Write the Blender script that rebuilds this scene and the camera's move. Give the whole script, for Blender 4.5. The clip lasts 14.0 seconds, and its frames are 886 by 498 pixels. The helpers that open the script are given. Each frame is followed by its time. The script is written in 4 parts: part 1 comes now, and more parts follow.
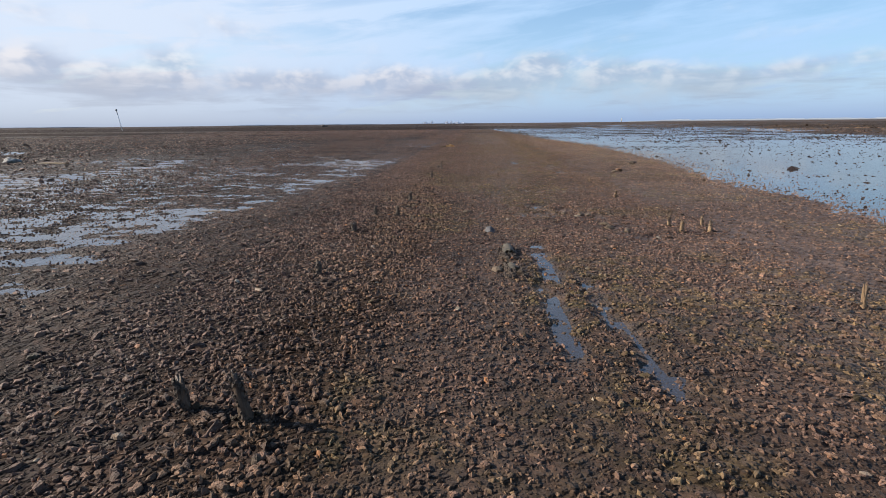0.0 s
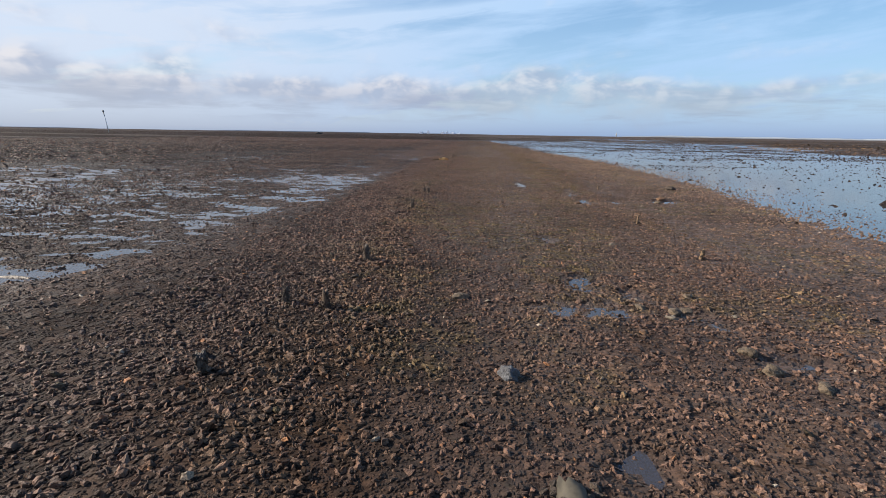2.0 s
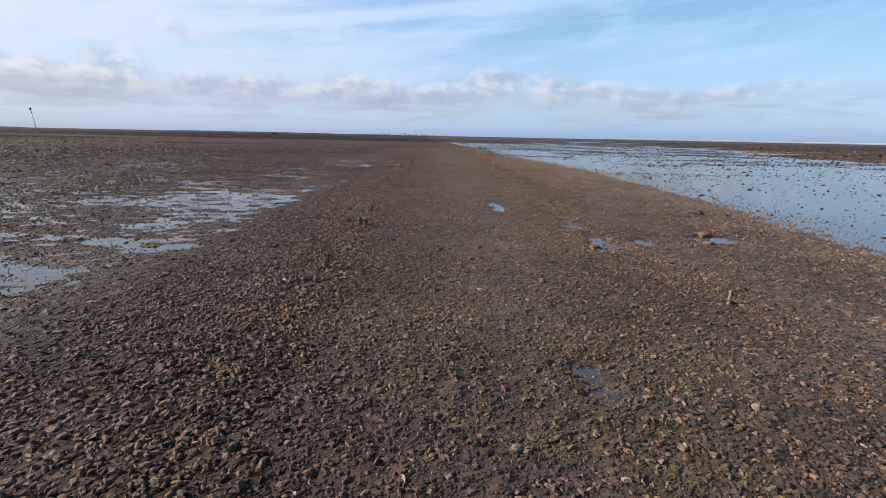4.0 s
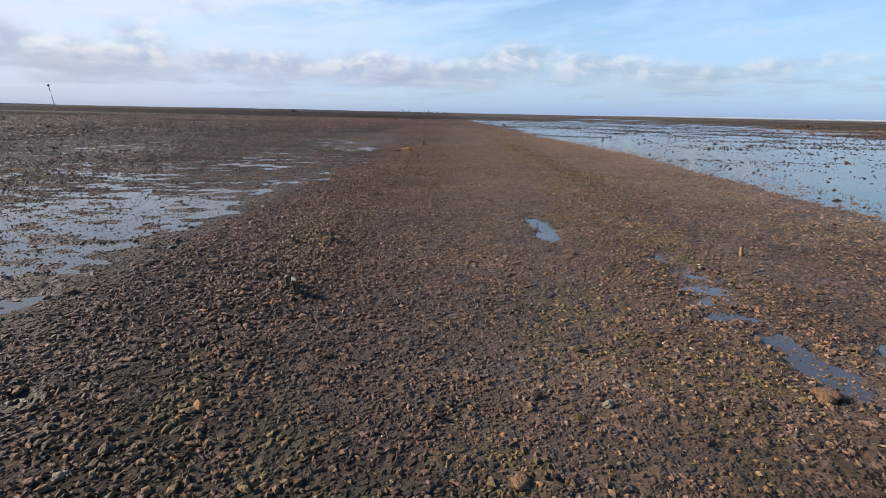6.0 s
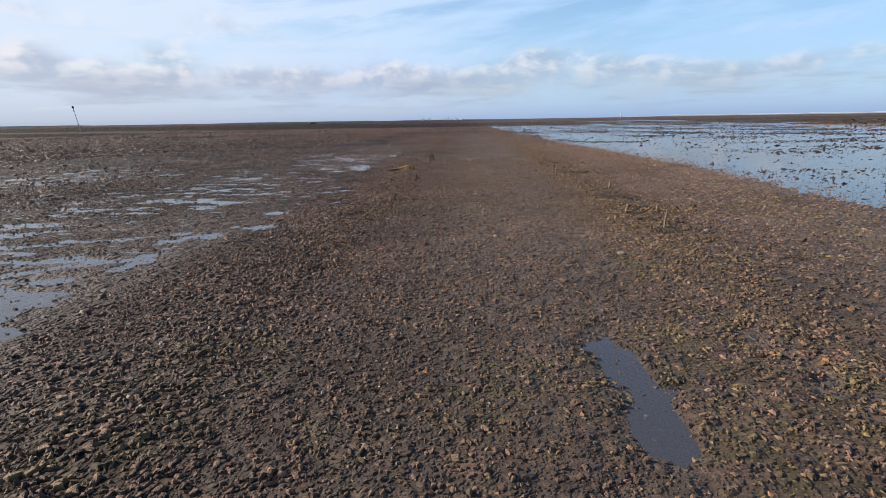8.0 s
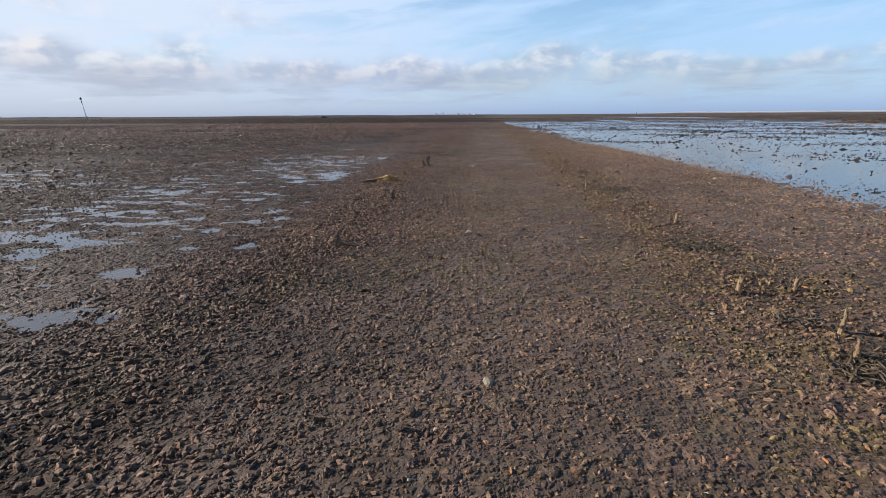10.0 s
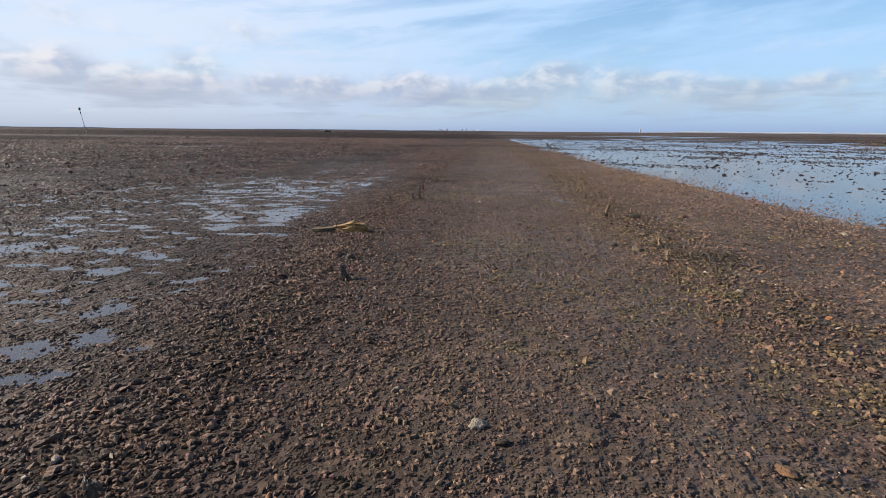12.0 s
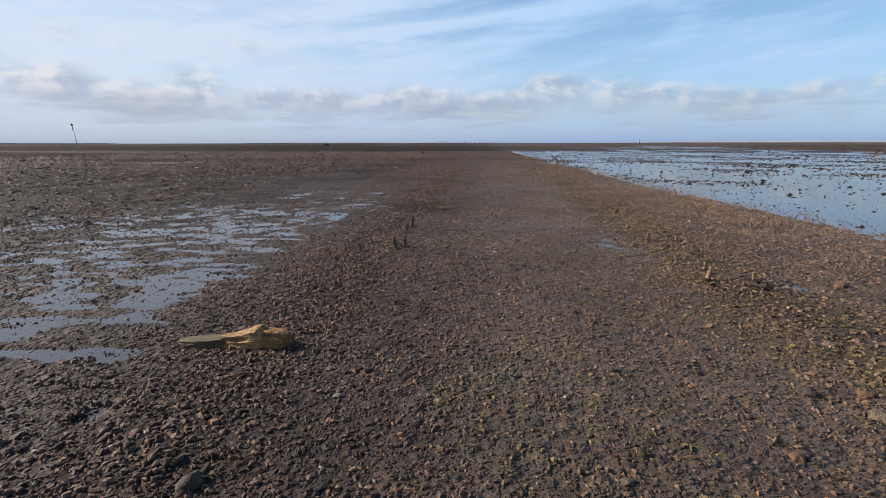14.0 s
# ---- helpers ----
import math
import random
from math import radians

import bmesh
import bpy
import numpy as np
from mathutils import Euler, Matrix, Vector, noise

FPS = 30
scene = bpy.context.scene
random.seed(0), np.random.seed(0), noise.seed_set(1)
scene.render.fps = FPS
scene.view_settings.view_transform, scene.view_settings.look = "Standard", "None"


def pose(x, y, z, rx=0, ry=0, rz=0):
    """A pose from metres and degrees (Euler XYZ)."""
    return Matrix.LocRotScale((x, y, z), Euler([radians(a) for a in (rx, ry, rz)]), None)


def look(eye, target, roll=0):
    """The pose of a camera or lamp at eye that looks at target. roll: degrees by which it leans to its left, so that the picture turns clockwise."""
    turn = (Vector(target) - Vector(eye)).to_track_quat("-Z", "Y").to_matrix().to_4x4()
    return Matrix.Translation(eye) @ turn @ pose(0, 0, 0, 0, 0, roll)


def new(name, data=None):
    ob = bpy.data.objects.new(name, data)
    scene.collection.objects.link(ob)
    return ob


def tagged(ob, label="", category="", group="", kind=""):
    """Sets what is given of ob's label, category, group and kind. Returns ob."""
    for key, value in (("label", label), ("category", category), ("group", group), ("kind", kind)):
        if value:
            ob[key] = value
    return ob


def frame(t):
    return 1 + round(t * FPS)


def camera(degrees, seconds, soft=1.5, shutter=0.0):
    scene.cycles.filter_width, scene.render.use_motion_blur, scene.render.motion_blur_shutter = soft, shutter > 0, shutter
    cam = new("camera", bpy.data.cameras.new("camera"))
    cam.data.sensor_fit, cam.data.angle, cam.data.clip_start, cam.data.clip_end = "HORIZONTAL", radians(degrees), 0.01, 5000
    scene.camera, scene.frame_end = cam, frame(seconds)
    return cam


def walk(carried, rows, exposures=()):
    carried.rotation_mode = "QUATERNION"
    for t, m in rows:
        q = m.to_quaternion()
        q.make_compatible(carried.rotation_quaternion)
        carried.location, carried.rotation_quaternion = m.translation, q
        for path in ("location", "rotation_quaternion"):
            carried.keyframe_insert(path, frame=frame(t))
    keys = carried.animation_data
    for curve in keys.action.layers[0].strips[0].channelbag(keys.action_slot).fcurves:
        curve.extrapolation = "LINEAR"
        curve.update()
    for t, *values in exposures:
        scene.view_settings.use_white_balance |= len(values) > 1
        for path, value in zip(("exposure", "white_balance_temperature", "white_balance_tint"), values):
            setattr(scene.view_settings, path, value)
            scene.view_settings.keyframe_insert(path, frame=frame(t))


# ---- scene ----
cam = camera(85.6, 14.0, soft=0.3)
PATH = [
    (0, (0.201, 1.71, 1.101), (0.081, 3.641, 0.594), -0.6),
    (0.5, (0.216, 2.397, 1.111), (0.128, 4.331, 0.61), -1.3),
    (1, (0.231, 3.142, 1.113), (0.161, 5.084, 0.641), -0.3),
    (1.5, (0.219, 3.807, 1.106), (0.135, 5.754, 0.657), -0.6),
    (2, (0.17, 4.541, 1.101), (0.077, 6.483, 0.633), 0.9),
    (2.5, (0.161, 5.211, 1.105), (0.093, 7.157, 0.646), 0.6),
    (3, (0.123, 5.933, 1.096), (0.141, 7.878, 0.629), 1.8),
    (3.2, (0.128, 6.228, 1.11), (0.18, 8.174, 0.652), 1.6),
    (5.3, (0.378, 9.632, 1.15), (0.434, 11.57, 0.657), 0.7),
    (5.5, (0.377, 9.89, 1.141), (0.408, 11.822, 0.627), 0.4),
    (6, (0.383, 10.636, 1.135), (0.366, 12.559, 0.587), 1.2),
    (6.5, (0.433, 11.34, 1.156), (0.404, 13.268, 0.627), -0.1),
    (7, (0.465, 12.12, 1.152), (0.426, 14.049, 0.627), -0.1),
    (9.3, (0.823, 15.246, 1.168), (0.623, 17.169, 0.655), -2.2),
    (9.5, (0.823, 15.529, 1.168), (0.629, 17.452, 0.655), -2.1),
    (10, (0.849, 16.312, 1.174), (0.689, 18.231, 0.634), -0.4),
    (10.5, (0.882, 17.018, 1.187), (0.741, 18.946, 0.677), -0.9),
    (11, (0.839, 17.796, 1.179), (0.691, 19.724, 0.67), 0.2),
    (11.5, (0.81, 18.536, 1.199), (0.637, 20.465, 0.702), -0.4),
    (12, (0.725, 19.309, 1.198), (0.554, 21.243, 0.718), 0.5),
    (12.5, (0.671, 20.008, 1.205), (0.466, 21.948, 0.762), -0.4),
    (13, (0.592, 20.751, 1.203), (0.383, 22.688, 0.751), 0.2),
    (13.5, (0.575, 21.431, 1.219), (0.383, 23.367, 0.756), -0.7),
    (14, (0.514, 22.139, 1.225), (0.339, 24.084, 0.792), -0.1),
]
walk(cam, [(t, look(eye, aim, roll)) for t, eye, aim, roll in PATH],
     [(0.0, 0.92), (1.0, 0.91), (2.0, 0.85), (3.0, 0.92), (5.5, 0.90), (6.5, 1.04), (7.0, 1.0), (9.5, 0.92), (12.0, 0.92), (13.5, 0.82), (14.0, 0.82)])

# ---------------------------------------------------------------- sky and sun
SUN_AZ, SUN_EL = -84.0, 29.0
world = bpy.data.worlds.new("world")
scene.world = world
world.use_nodes = True


class Graph:
    """Short-hand for writing node trees."""

    def __init__(self, tree):
        self.t = tree

    def node(self, kind, **put):
        n = self.t.nodes.new(kind)
        for key, value in put.items():
            n.inputs[key.replace("_", " ")].default_value = value
        return n

    def feed(self, socket, value):
        if isinstance(value, bpy.types.NodeSocket):
            self.t.links.new(value, socket)
        else:
            socket.default_value = value

    def m(self, op, a, b=0.0, c=None):
        n = self.t.nodes.new("ShaderNodeMath")
        n.operation = op
        self.feed(n.inputs[0], a)
        self.feed(n.inputs[1], b)
        if c is not None:
            self.feed(n.inputs[2], c)
        return n.outputs[0]

    def ramp(self, x, lo, hi, a=0.0, b=1.0):
        n = self.t.nodes.new("ShaderNodeMapRange")
        n.interpolation_type = "SMOOTHSTEP"
        for i, v in enumerate((x, lo, hi, a, b)):
            self.feed(n.inputs[i], v)
        return n.outputs[0]

    def vec(self, x, y, z=0.0):
        n = self.t.nodes.new("ShaderNodeCombineXYZ")
        for i, v in enumerate((x, y, z)):
            self.feed(n.inputs[i], v)
        return n.outputs[0]

    def noise(self, vector, scale, detail=4.0, rough=0.55, warp=0.0):
        n = self.t.nodes.new("ShaderNodeTexNoise")
        if vector is not None:
            self.feed(n.inputs["Vector"], vector)
        n.inputs["Scale"].default_value = scale
        n.inputs["Detail"].default_value = detail
        n.inputs["Roughness"].default_value = rough
        n.inputs["Distortion"].default_value = warp
        return n.outputs["Fac"]

    def mix(self, k, a, b, blend="MIX"):
        n = self.t.nodes.new("ShaderNodeMix")
        n.data_type, n.blend_type = "RGBA", blend
        self.feed(n.inputs[0], k)
        for sock, v in ((n.inputs[6], a), (n.inputs[7], b)):
            self.feed(sock, (*v, 1.0) if isinstance(v, tuple) and len(v) == 3 else v)
        return n.outputs[2]


def build_sky():
    g = Graph(world.node_tree)
    out = world.node_tree.nodes["World Output"]
    clear = world.node_tree.nodes["Background"]
    sky = g.node("ShaderNodeTexSky")
    sky.sky_type, sky.sun_disc = "NISHITA", False
    sky.sun_elevation, sky.sun_rotation = radians(SUN_EL), radians(SUN_AZ)
    sky.air_density, sky.dust_density, sky.ozone_density = 1.0, 0.3, 2.5
    tint = g.node("ShaderNodeHueSaturation")
    tint.inputs["Saturation"].default_value = 1.25
    g.feed(tint.inputs["Color"], sky.outputs[0])
    g.feed(clear.inputs[0], tint.outputs[0])
    clear.inputs[1].default_value = 0.078

    place = g.node("ShaderNodeTexCoord")
    split = g.node("ShaderNodeSeparateXYZ")
    g.feed(split.inputs[0], place.outputs["Generated"])
    deg = 180 / math.pi
    az = g.m("MULTIPLY", g.m("ARCTAN2", split.outputs[0], split.outputs[1]), deg)
    el = g.m("MULTIPLY", g.m("ARCSINE", split.outputs[2]), deg)

    # high veil of cirrus, drawn out in streaks that climb to the right
    tilt = g.m("MULTIPLY_ADD", az, -0.10, el)
    veil_a = g.noise(g.vec(g.m("MULTIPLY", az, 0.030), g.m("MULTIPLY", tilt, 0.17), 3.1), 1.0, 5.0, 0.55, 0.35)
    veil_b = g.noise(g.vec(g.m("MULTIPLY", az, 0.09), g.m("MULTIPLY", tilt, 0.55), 8.4), 1.0, 5.0, 0.6, 0.5)
    veil = g.ramp(g.m("MULTIPLY_ADD", veil_b, 0.45, g.m("MULTIPLY", veil_a, 0.75)), 0.42, 0.76, 0.30, 0.95)
    left = g.ramp(az, 10.0, -42.0, 0.0, 0.45)
    veil = g.m("MULTIPLY", g.m("ADD", veil, left), g.ramp(el, 16.0, 34.0, 1.0, 0.10))
    line = g.m("MULTIPLY_ADD", az, -0.125, g.m("SUBTRACT", el, 13.1))
    wob = g.m("MULTIPLY_ADD", veil_b, 1.6, g.m("SUBTRACT", line, 0.8))
    streak = g.m("EXPONENT", g.m("MULTIPLY", g.m("MULTIPLY", wob, wob), -2.2))
    streak = g.m("MULTIPLY", streak, g.m("MULTIPLY", g.ramp(az, -30.0, -8.0), g.ramp(az, 14.0, 2.0)))
    veil = g.m("MINIMUM", g.m("MULTIPLY_ADD", streak, 0.6, veil), 0.97)

    # a low bank of small cumulus
    bank = 0.0
    for a0, e0, wa, we, weight in (
            (-31.4, 5.7, 2.2, 1.6, 1.1), (-37.0, 4.9, 4.5, 1.0, 0.9), (-42.5, 5.4, 3.2, 1.3, 0.9), (-35.0, 3.3, 6.0, 0.8, 0.8),
            (-24.0, 4.4, 3.0, 1.0, 0.8), (-18.2, 4.5, 3.6, 1.2, 1.05), (-8.5, 5.0, 4.8, 1.5, 0.95), (-2.0, 3.8, 7.0, 1.0, 0.8),
            (5.0, 5.1, 3.2, 1.6, 1.1), (9.0, 6.4, 2.6, 1.1, 0.8), (15.8, 5.0, 4.8, 1.4, 1.0), (24.6, 4.0, 4.2, 1.0, 0.85),
            (31.0, 4.5, 3.0, 0.8, 0.65), (36.0, 5.2, 2.5, 0.6, 0.6), (-10.0, 3.6, 36.0, 1.9, 0.33), (25.0, 3.2, 26.0, 1.6, 0.34), (-43.0, 9.8, 4.0, 1.1, 0.5), (-25.0, 9.5, 4.0, 1.5, 0.35), (-55.0, 6.0, 8.0, 2.0, 0.9), (55.0, 5.0, 9.0, 1.4, 0.7)):
        p = g.m("DIVIDE", g.m("SUBTRACT", az, a0), wa)
        q = g.m("DIVIDE", g.m("SUBTRACT", el, e0), we)
        d = g.m("MULTIPLY_ADD", q, q, g.m("MULTIPLY", p, p))
        bank = g.m("MULTIPLY_ADD", g.m("EXPONENT", g.m("MULTIPLY", d, -0.8)), weight, bank)

    def puff(da, de):
        at = g.vec(g.m("MULTIPLY_ADD", az, 0.26, da * 0.26), g.m("MULTIPLY_ADD", el, 0.44, de * 0.44), 1.7)
        return g.noise(at, 1.0, 3.6, 0.50, 0.2)

    n0, n1 = puff(0.0, 0.0), puff(-0.9, 0.55)
    dense = g.ramp(g.m("MULTIPLY_ADD", g.m("SUBTRACT", n0, 0.5), 1.5, bank), 0.06, 1.15, 0.0, 0.80)
    lit = g.ramp(g.m("SUBTRACT", n0, n1), -0.12, 0.14)
    lit = g.m("MULTIPLY", lit, g.ramp(el, 2.4, 6.0, 0.15, 1.0))
    cumulus = g.mix(lit, (0.47, 0.53, 0.69), (0.98, 0.93, 0.94))
    veil_col = g.mix(g.ramp(az, 20.0, -40.0), (0.52, 0.77, 1.10), (0.78, 0.88, 1.05))
    haze = g.m("EXPONENT", g.m("MULTIPLY", g.m("ABSOLUTE", el), -0.36))
    haze_col = g.mix(g.ramp(az, 30.0, -45.0), (0.31, 0.42, 0.66), (0.42, 0.49, 0.64))
    col = g.mix(dense, veil_col, cumulus)
    # flat grey layers under the cumulus
    sheet = g.noise(g.vec(g.m("MULTIPLY", az, 0.11), g.m("MULTIPLY", el, 0.85), 5.6), 1.0, 4.0, 0.55, 0.3)
    sheet = g.m("MULTIPLY", g.ramp(sheet, 0.46, 0.66, 0.0, 0.6), g.m("MULTIPLY", g.ramp(el, 0.8, 2.2), g.ramp(el, 5.4, 3.6)))
    col = g.mix(sheet, col, g.mix(g.ramp(az, 30.0, -45.0), (0.37, 0.44, 0.62), (0.50, 0.54, 0.66)))
    col = g.mix(g.m("MULTIPLY", haze, 0.85), col, haze_col)
    cover = g.m("MAXIMUM", g.m("MAXIMUM", veil, dense), g.m("EXPONENT", g.m("MULTIPLY", g.m("ABSOLUTE", el), -0.07)))
    cloud = g.node("ShaderNodeBackground")
    g.feed(cloud.inputs[0], col)
    cloud.inputs[1].default_value = 0.50
    join = g.node("ShaderNodeMixShader")
    g.feed(join.inputs[0], cover)
    world.node_tree.links.new(clear.outputs[0], join.inputs[1])
    world.node_tree.links.new(cloud.outputs[0], join.inputs[2])
    world.node_tree.links.new(join.outputs[0], out.inputs[0])


build_sky()
lamp = bpy.data.lights.new("sun", "SUN")
lamp.energy, lamp.angle, lamp.color = 5.0, radians(0.6), (1.0, 0.88, 0.74)
sun = new("sun", lamp)
sun.matrix_world = look((math.sin(radians(SUN_AZ)) * math.cos(radians(SUN_EL)) * 50,
                         math.cos(radians(SUN_AZ)) * math.cos(radians(SUN_EL)) * 50, math.sin(radians(SUN_EL)) * 50), (0, 0, 0))


# ---------------------------------------------------------------- materials
def material(name):
    mat = bpy.data.materials.new(name)
    mat.use_nodes = True
    g = Graph(mat.node_tree)
    return mat, g, mat.node_tree.nodes["Principled BSDF"]


def bump(g, bsdf, height, strength, distance):
    b = g.node("ShaderNodeBump")
    b.inputs["Strength"].default_value, b.inputs["Distance"].default_value = strength, distance
    g.feed(b.inputs["Height"], height)
    g.feed(bsdf.inputs["Normal"], b.outputs[0])


def zone_of(g):
    a = g.node("ShaderNodeAttribute")
    a.attribute_name = "zone"
    s = g.node("ShaderNodeSeparateColor")
    g.feed(s.inputs[0], a.outputs["Color"])
    return s.outputs[0], s.outputs[1], s.outputs[2], a.outputs["Alpha"]


def position(g):
    return g.node("ShaderNodeNewGeometry").outputs["Position"]


def mud_colour(g, p, warm, silt, algae):
    """Mauve-brown silt with rusty and golden films of algae."""
    patch = g.noise(p, 1.7, 4.0, 0.6)
    broad = g.noise(p, 0.45, 5.0, 0.62)
    fine = g.noise(p, 38.0, 4.0, 0.65)
    c = g.mix(silt, (0.036, 0.0200, 0.0144), (0.074, 0.0455, 0.0330))
    rust = g.m("MULTIPLY", warm, g.ramp(g.noise(p, 6.0, 4.0, 0.6), 0.38, 0.62, 0.25, 1.0))
    c = g.mix(rust, c, (0.074, 0.041, 0.0235))
    gold = g.m("MULTIPLY", algae, g.ramp(g.noise(p, 7.0, 5.0, 0.65, 0.5), 0.40, 0.60, 0.04, 0.92))
    c = g.mix(gold, c, (0.058, 0.0435, 0.0180))
    c = g.mix(g.ramp(patch, 0.42, 0.68, 0.0, 0.25), c, (0.036, 0.025, 0.022))
    c = g.mix(1.0, c, g.mix(g.ramp(broad, 0.36, 0.64), (0.90, 0.90, 0.91), (1.09, 1.09, 1.08)), "MULTIPLY")
    return g.mix(1.0, c, g.mix(g.ramp(fine, 0.3, 0.7), (0.50, 0.50, 0.52), (1.40, 1.38, 1.35)), "MULTIPLY")


def crumbs(g, p, scale, gaps):
    """Rounded bits pressed into the mud: their height and a shade for each."""
    v = g.node("ShaderNodeTexVoronoi")
    v.inputs["Scale"].default_value = scale
    wob = g.node("ShaderNodeTexNoise")
    wob.inputs["Scale"].default_value = scale * 1.3
    g.feed(wob.inputs["Vector"], p)
    move = g.node("ShaderNodeVectorMath")
    move.operation = "MULTIPLY_ADD"
    g.feed(move.inputs[0], wob.outputs["Color"])
    move.inputs[1].default_value = (0.6 / scale, 0.6 / scale, 0.6 / scale)
    g.feed(move.inputs[2], p)
    g.feed(v.inputs["Vector"], move.outputs[0])
    sep = g.node("ShaderNodeSeparateColor")
    g.feed(sep.inputs[0], v.outputs["Color"])
    there = g.ramp(sep.outputs[0], gaps, gaps + 0.1)
    dome = g.m("MULTIPLY", g.ramp(v.outputs["Distance"], 0.62, 0.15), there)
    return dome, g.m("MULTIPLY_ADD", g.m("MULTIPLY", sep.outputs[1], sep.outputs[1]), 1.1, 0.6), there


def make_mud():
    mat, g, b = material("wet_mud")
    p = position(g)
    warm, wet, silt, algae = zone_of(g)
    dome, tone, there = crumbs(g, p, 30.0, 0.30)
    dome4, tone4, there4 = crumbs(g, p, 7.0, 0.40)
    dome2, tone2, there2 = crumbs(g, p, 66.0, 0.35)
    c = mud_colour(g, p, warm, silt, algae)
    plain = g.m("MULTIPLY_ADD", silt, -0.35, 1.0)
    there, there2, there3, there4 = (g.m("MULTIPLY", k, plain) for k in (there, there2, crumbs(g, p, 15.0, 0.25)[2], there4))
    c = g.mix(g.m("MULTIPLY", there, 0.8), c, g.mix(1.0, c, g.vec(tone, tone, tone), "MULTIPLY"))
    c = g.mix(g.m("MULTIPLY", there2, 0.6), c, g.mix(1.0, c, g.vec(tone2, tone2, tone2), "MULTIPLY"))
    dome3, tone3, _ = crumbs(g, p, 15.0, 0.25)
    c = g.mix(g.m("MULTIPLY", there3, 0.8), c, g.mix(1.0, c, g.vec(tone3, tone3, tone3), "MULTIPLY"))
    c = g.mix(g.m("MULTIPLY", there4, 0.9), c, g.mix(1.0, c, g.vec(tone4, tone4, tone4), "MULTIPLY"))
    # Wet mud is darker than the bits; shade of the gaps is in this factor.
    c = g.mix(1.0, c, g.mix(silt, (0.36, 0.345, 0.34), (0.84, 0.83, 0.82)), "MULTIPLY")
    g.feed(b.inputs["Base Color"], c)
    gloss = g.ramp(g.noise(p, 9.0, 3.0, 0.6), 0.35, 0.65, -0.10, 0.10)
    g.feed(b.inputs["Roughness"], g.m("MAXIMUM", 0.35, g.m("ADD", g.m("MULTIPLY_ADD", silt, -0.15, g.m("MULTIPLY_ADD", wet, -0.22, 0.88)), gloss)))
    g.feed(b.inputs["Specular IOR Level"], g.m("MULTIPLY_ADD", silt, 0.18, g.m("MULTIPLY_ADD", wet, 0.20, 0.05)))
    grain = g.m("MULTIPLY_ADD", g.noise(p, 130.0, 3.0, 0.6), 0.3, g.m("MULTIPLY", g.noise(p, 34.0, 4.0, 0.6), 0.5))
    height = g.m("ADD", grain, g.m("MULTIPLY_ADD", dome2, 0.5, g.m("MULTIPLY_ADD", dome3, 0.9, g.m("MULTIPLY_ADD", dome4, 1.6, dome))))
    height = g.m("MULTIPLY", height, g.m("MULTIPLY_ADD", silt, -0.30, 1.0))
    bump(g, b, height, 1.0, 0.030)
    g.feed(b.inputs["Sheen Weight"], g.m("MULTIPLY_ADD", silt, 0.09, 0.02))
    b.inputs["Sheen Roughness"].default_value, b.inputs["Sheen Tint"].default_value = 0.45, (0.80, 0.60, 0.50, 1)
    return mat


def make_clods(name, pale, tone=1.0):
    """Shell and mud bits: each one takes its own shade."""
    mat, g, b = material(name)
    p = position(g)
    warm, wet, silt, algae = zone_of(g)
    geo = g.node("ShaderNodeNewGeometry")
    own = g.node("ShaderNodeObjectInfo").outputs["Random"]
    r = g.m("FRACT", g.m("ADD", geo.outputs["Random Per Island"], own))
    mud = mud_colour(g, p, warm, g.m("MULTIPLY", silt, 0.78), algae)
    shade = g.node("ShaderNodeValToRGB")
    els = shade.color_ramp.elements
    els[0].position, els[0].color = 0.0, (0.48, 0.47, 0.47, 1)
    els[1].position, els[1].color = 1.0, (1.60, 1.56, 1.50, 1)
    for at, c in ((0.35, (0.70, 0.69, 0.68, 1)), (0.75, (1.20, 1.18, 1.15, 1))):
        e = els.new(at)
        e.color = c
    g.feed(shade.inputs[0], r)
    c = g.mix(1.0, mud, shade.outputs[0], "MULTIPLY")
    r2 = g.m("FRACT", g.m("MULTIPLY", r, 17.31))
    c = g.mix(g.ramp(r2, 1.0 - pale, 1.0 - pale + 0.01), c, g.mix(r, (0.30, 0.265, 0.21), (0.19, 0.15, 0.10)))
    c = g.mix(g.ramp(r2, 0.0, 0.012, 0.6, 0.0), c, (0.20, 0.085, 0.030))
    g.feed(b.inputs["Base Color"], g.mix(1.0, c, (tone, tone, tone), "MULTIPLY"))
    g.feed(b.inputs["Roughness"], g.m("MULTIPLY_ADD", g.noise(p, 45.0, 2.0), 0.35, 0.40))
    b.inputs["Specular IOR Level"].default_value = 0.22
    g.feed(b.inputs["Sheen Weight"], g.m("MULTIPLY_ADD", silt, 0.14, 0.07))
    b.inputs["Sheen Roughness"].default_value, b.inputs["Sheen Tint"].default_value = 0.45, (0.80, 0.60, 0.50, 1)
    bump(g, b, g.m("MULTIPLY_ADD", g.noise(p, 170.0, 3.0, 0.6), 0.5, g.noise(p, 70.0, 3.0, 0.6)), 1.0, 0.012)
    return mat


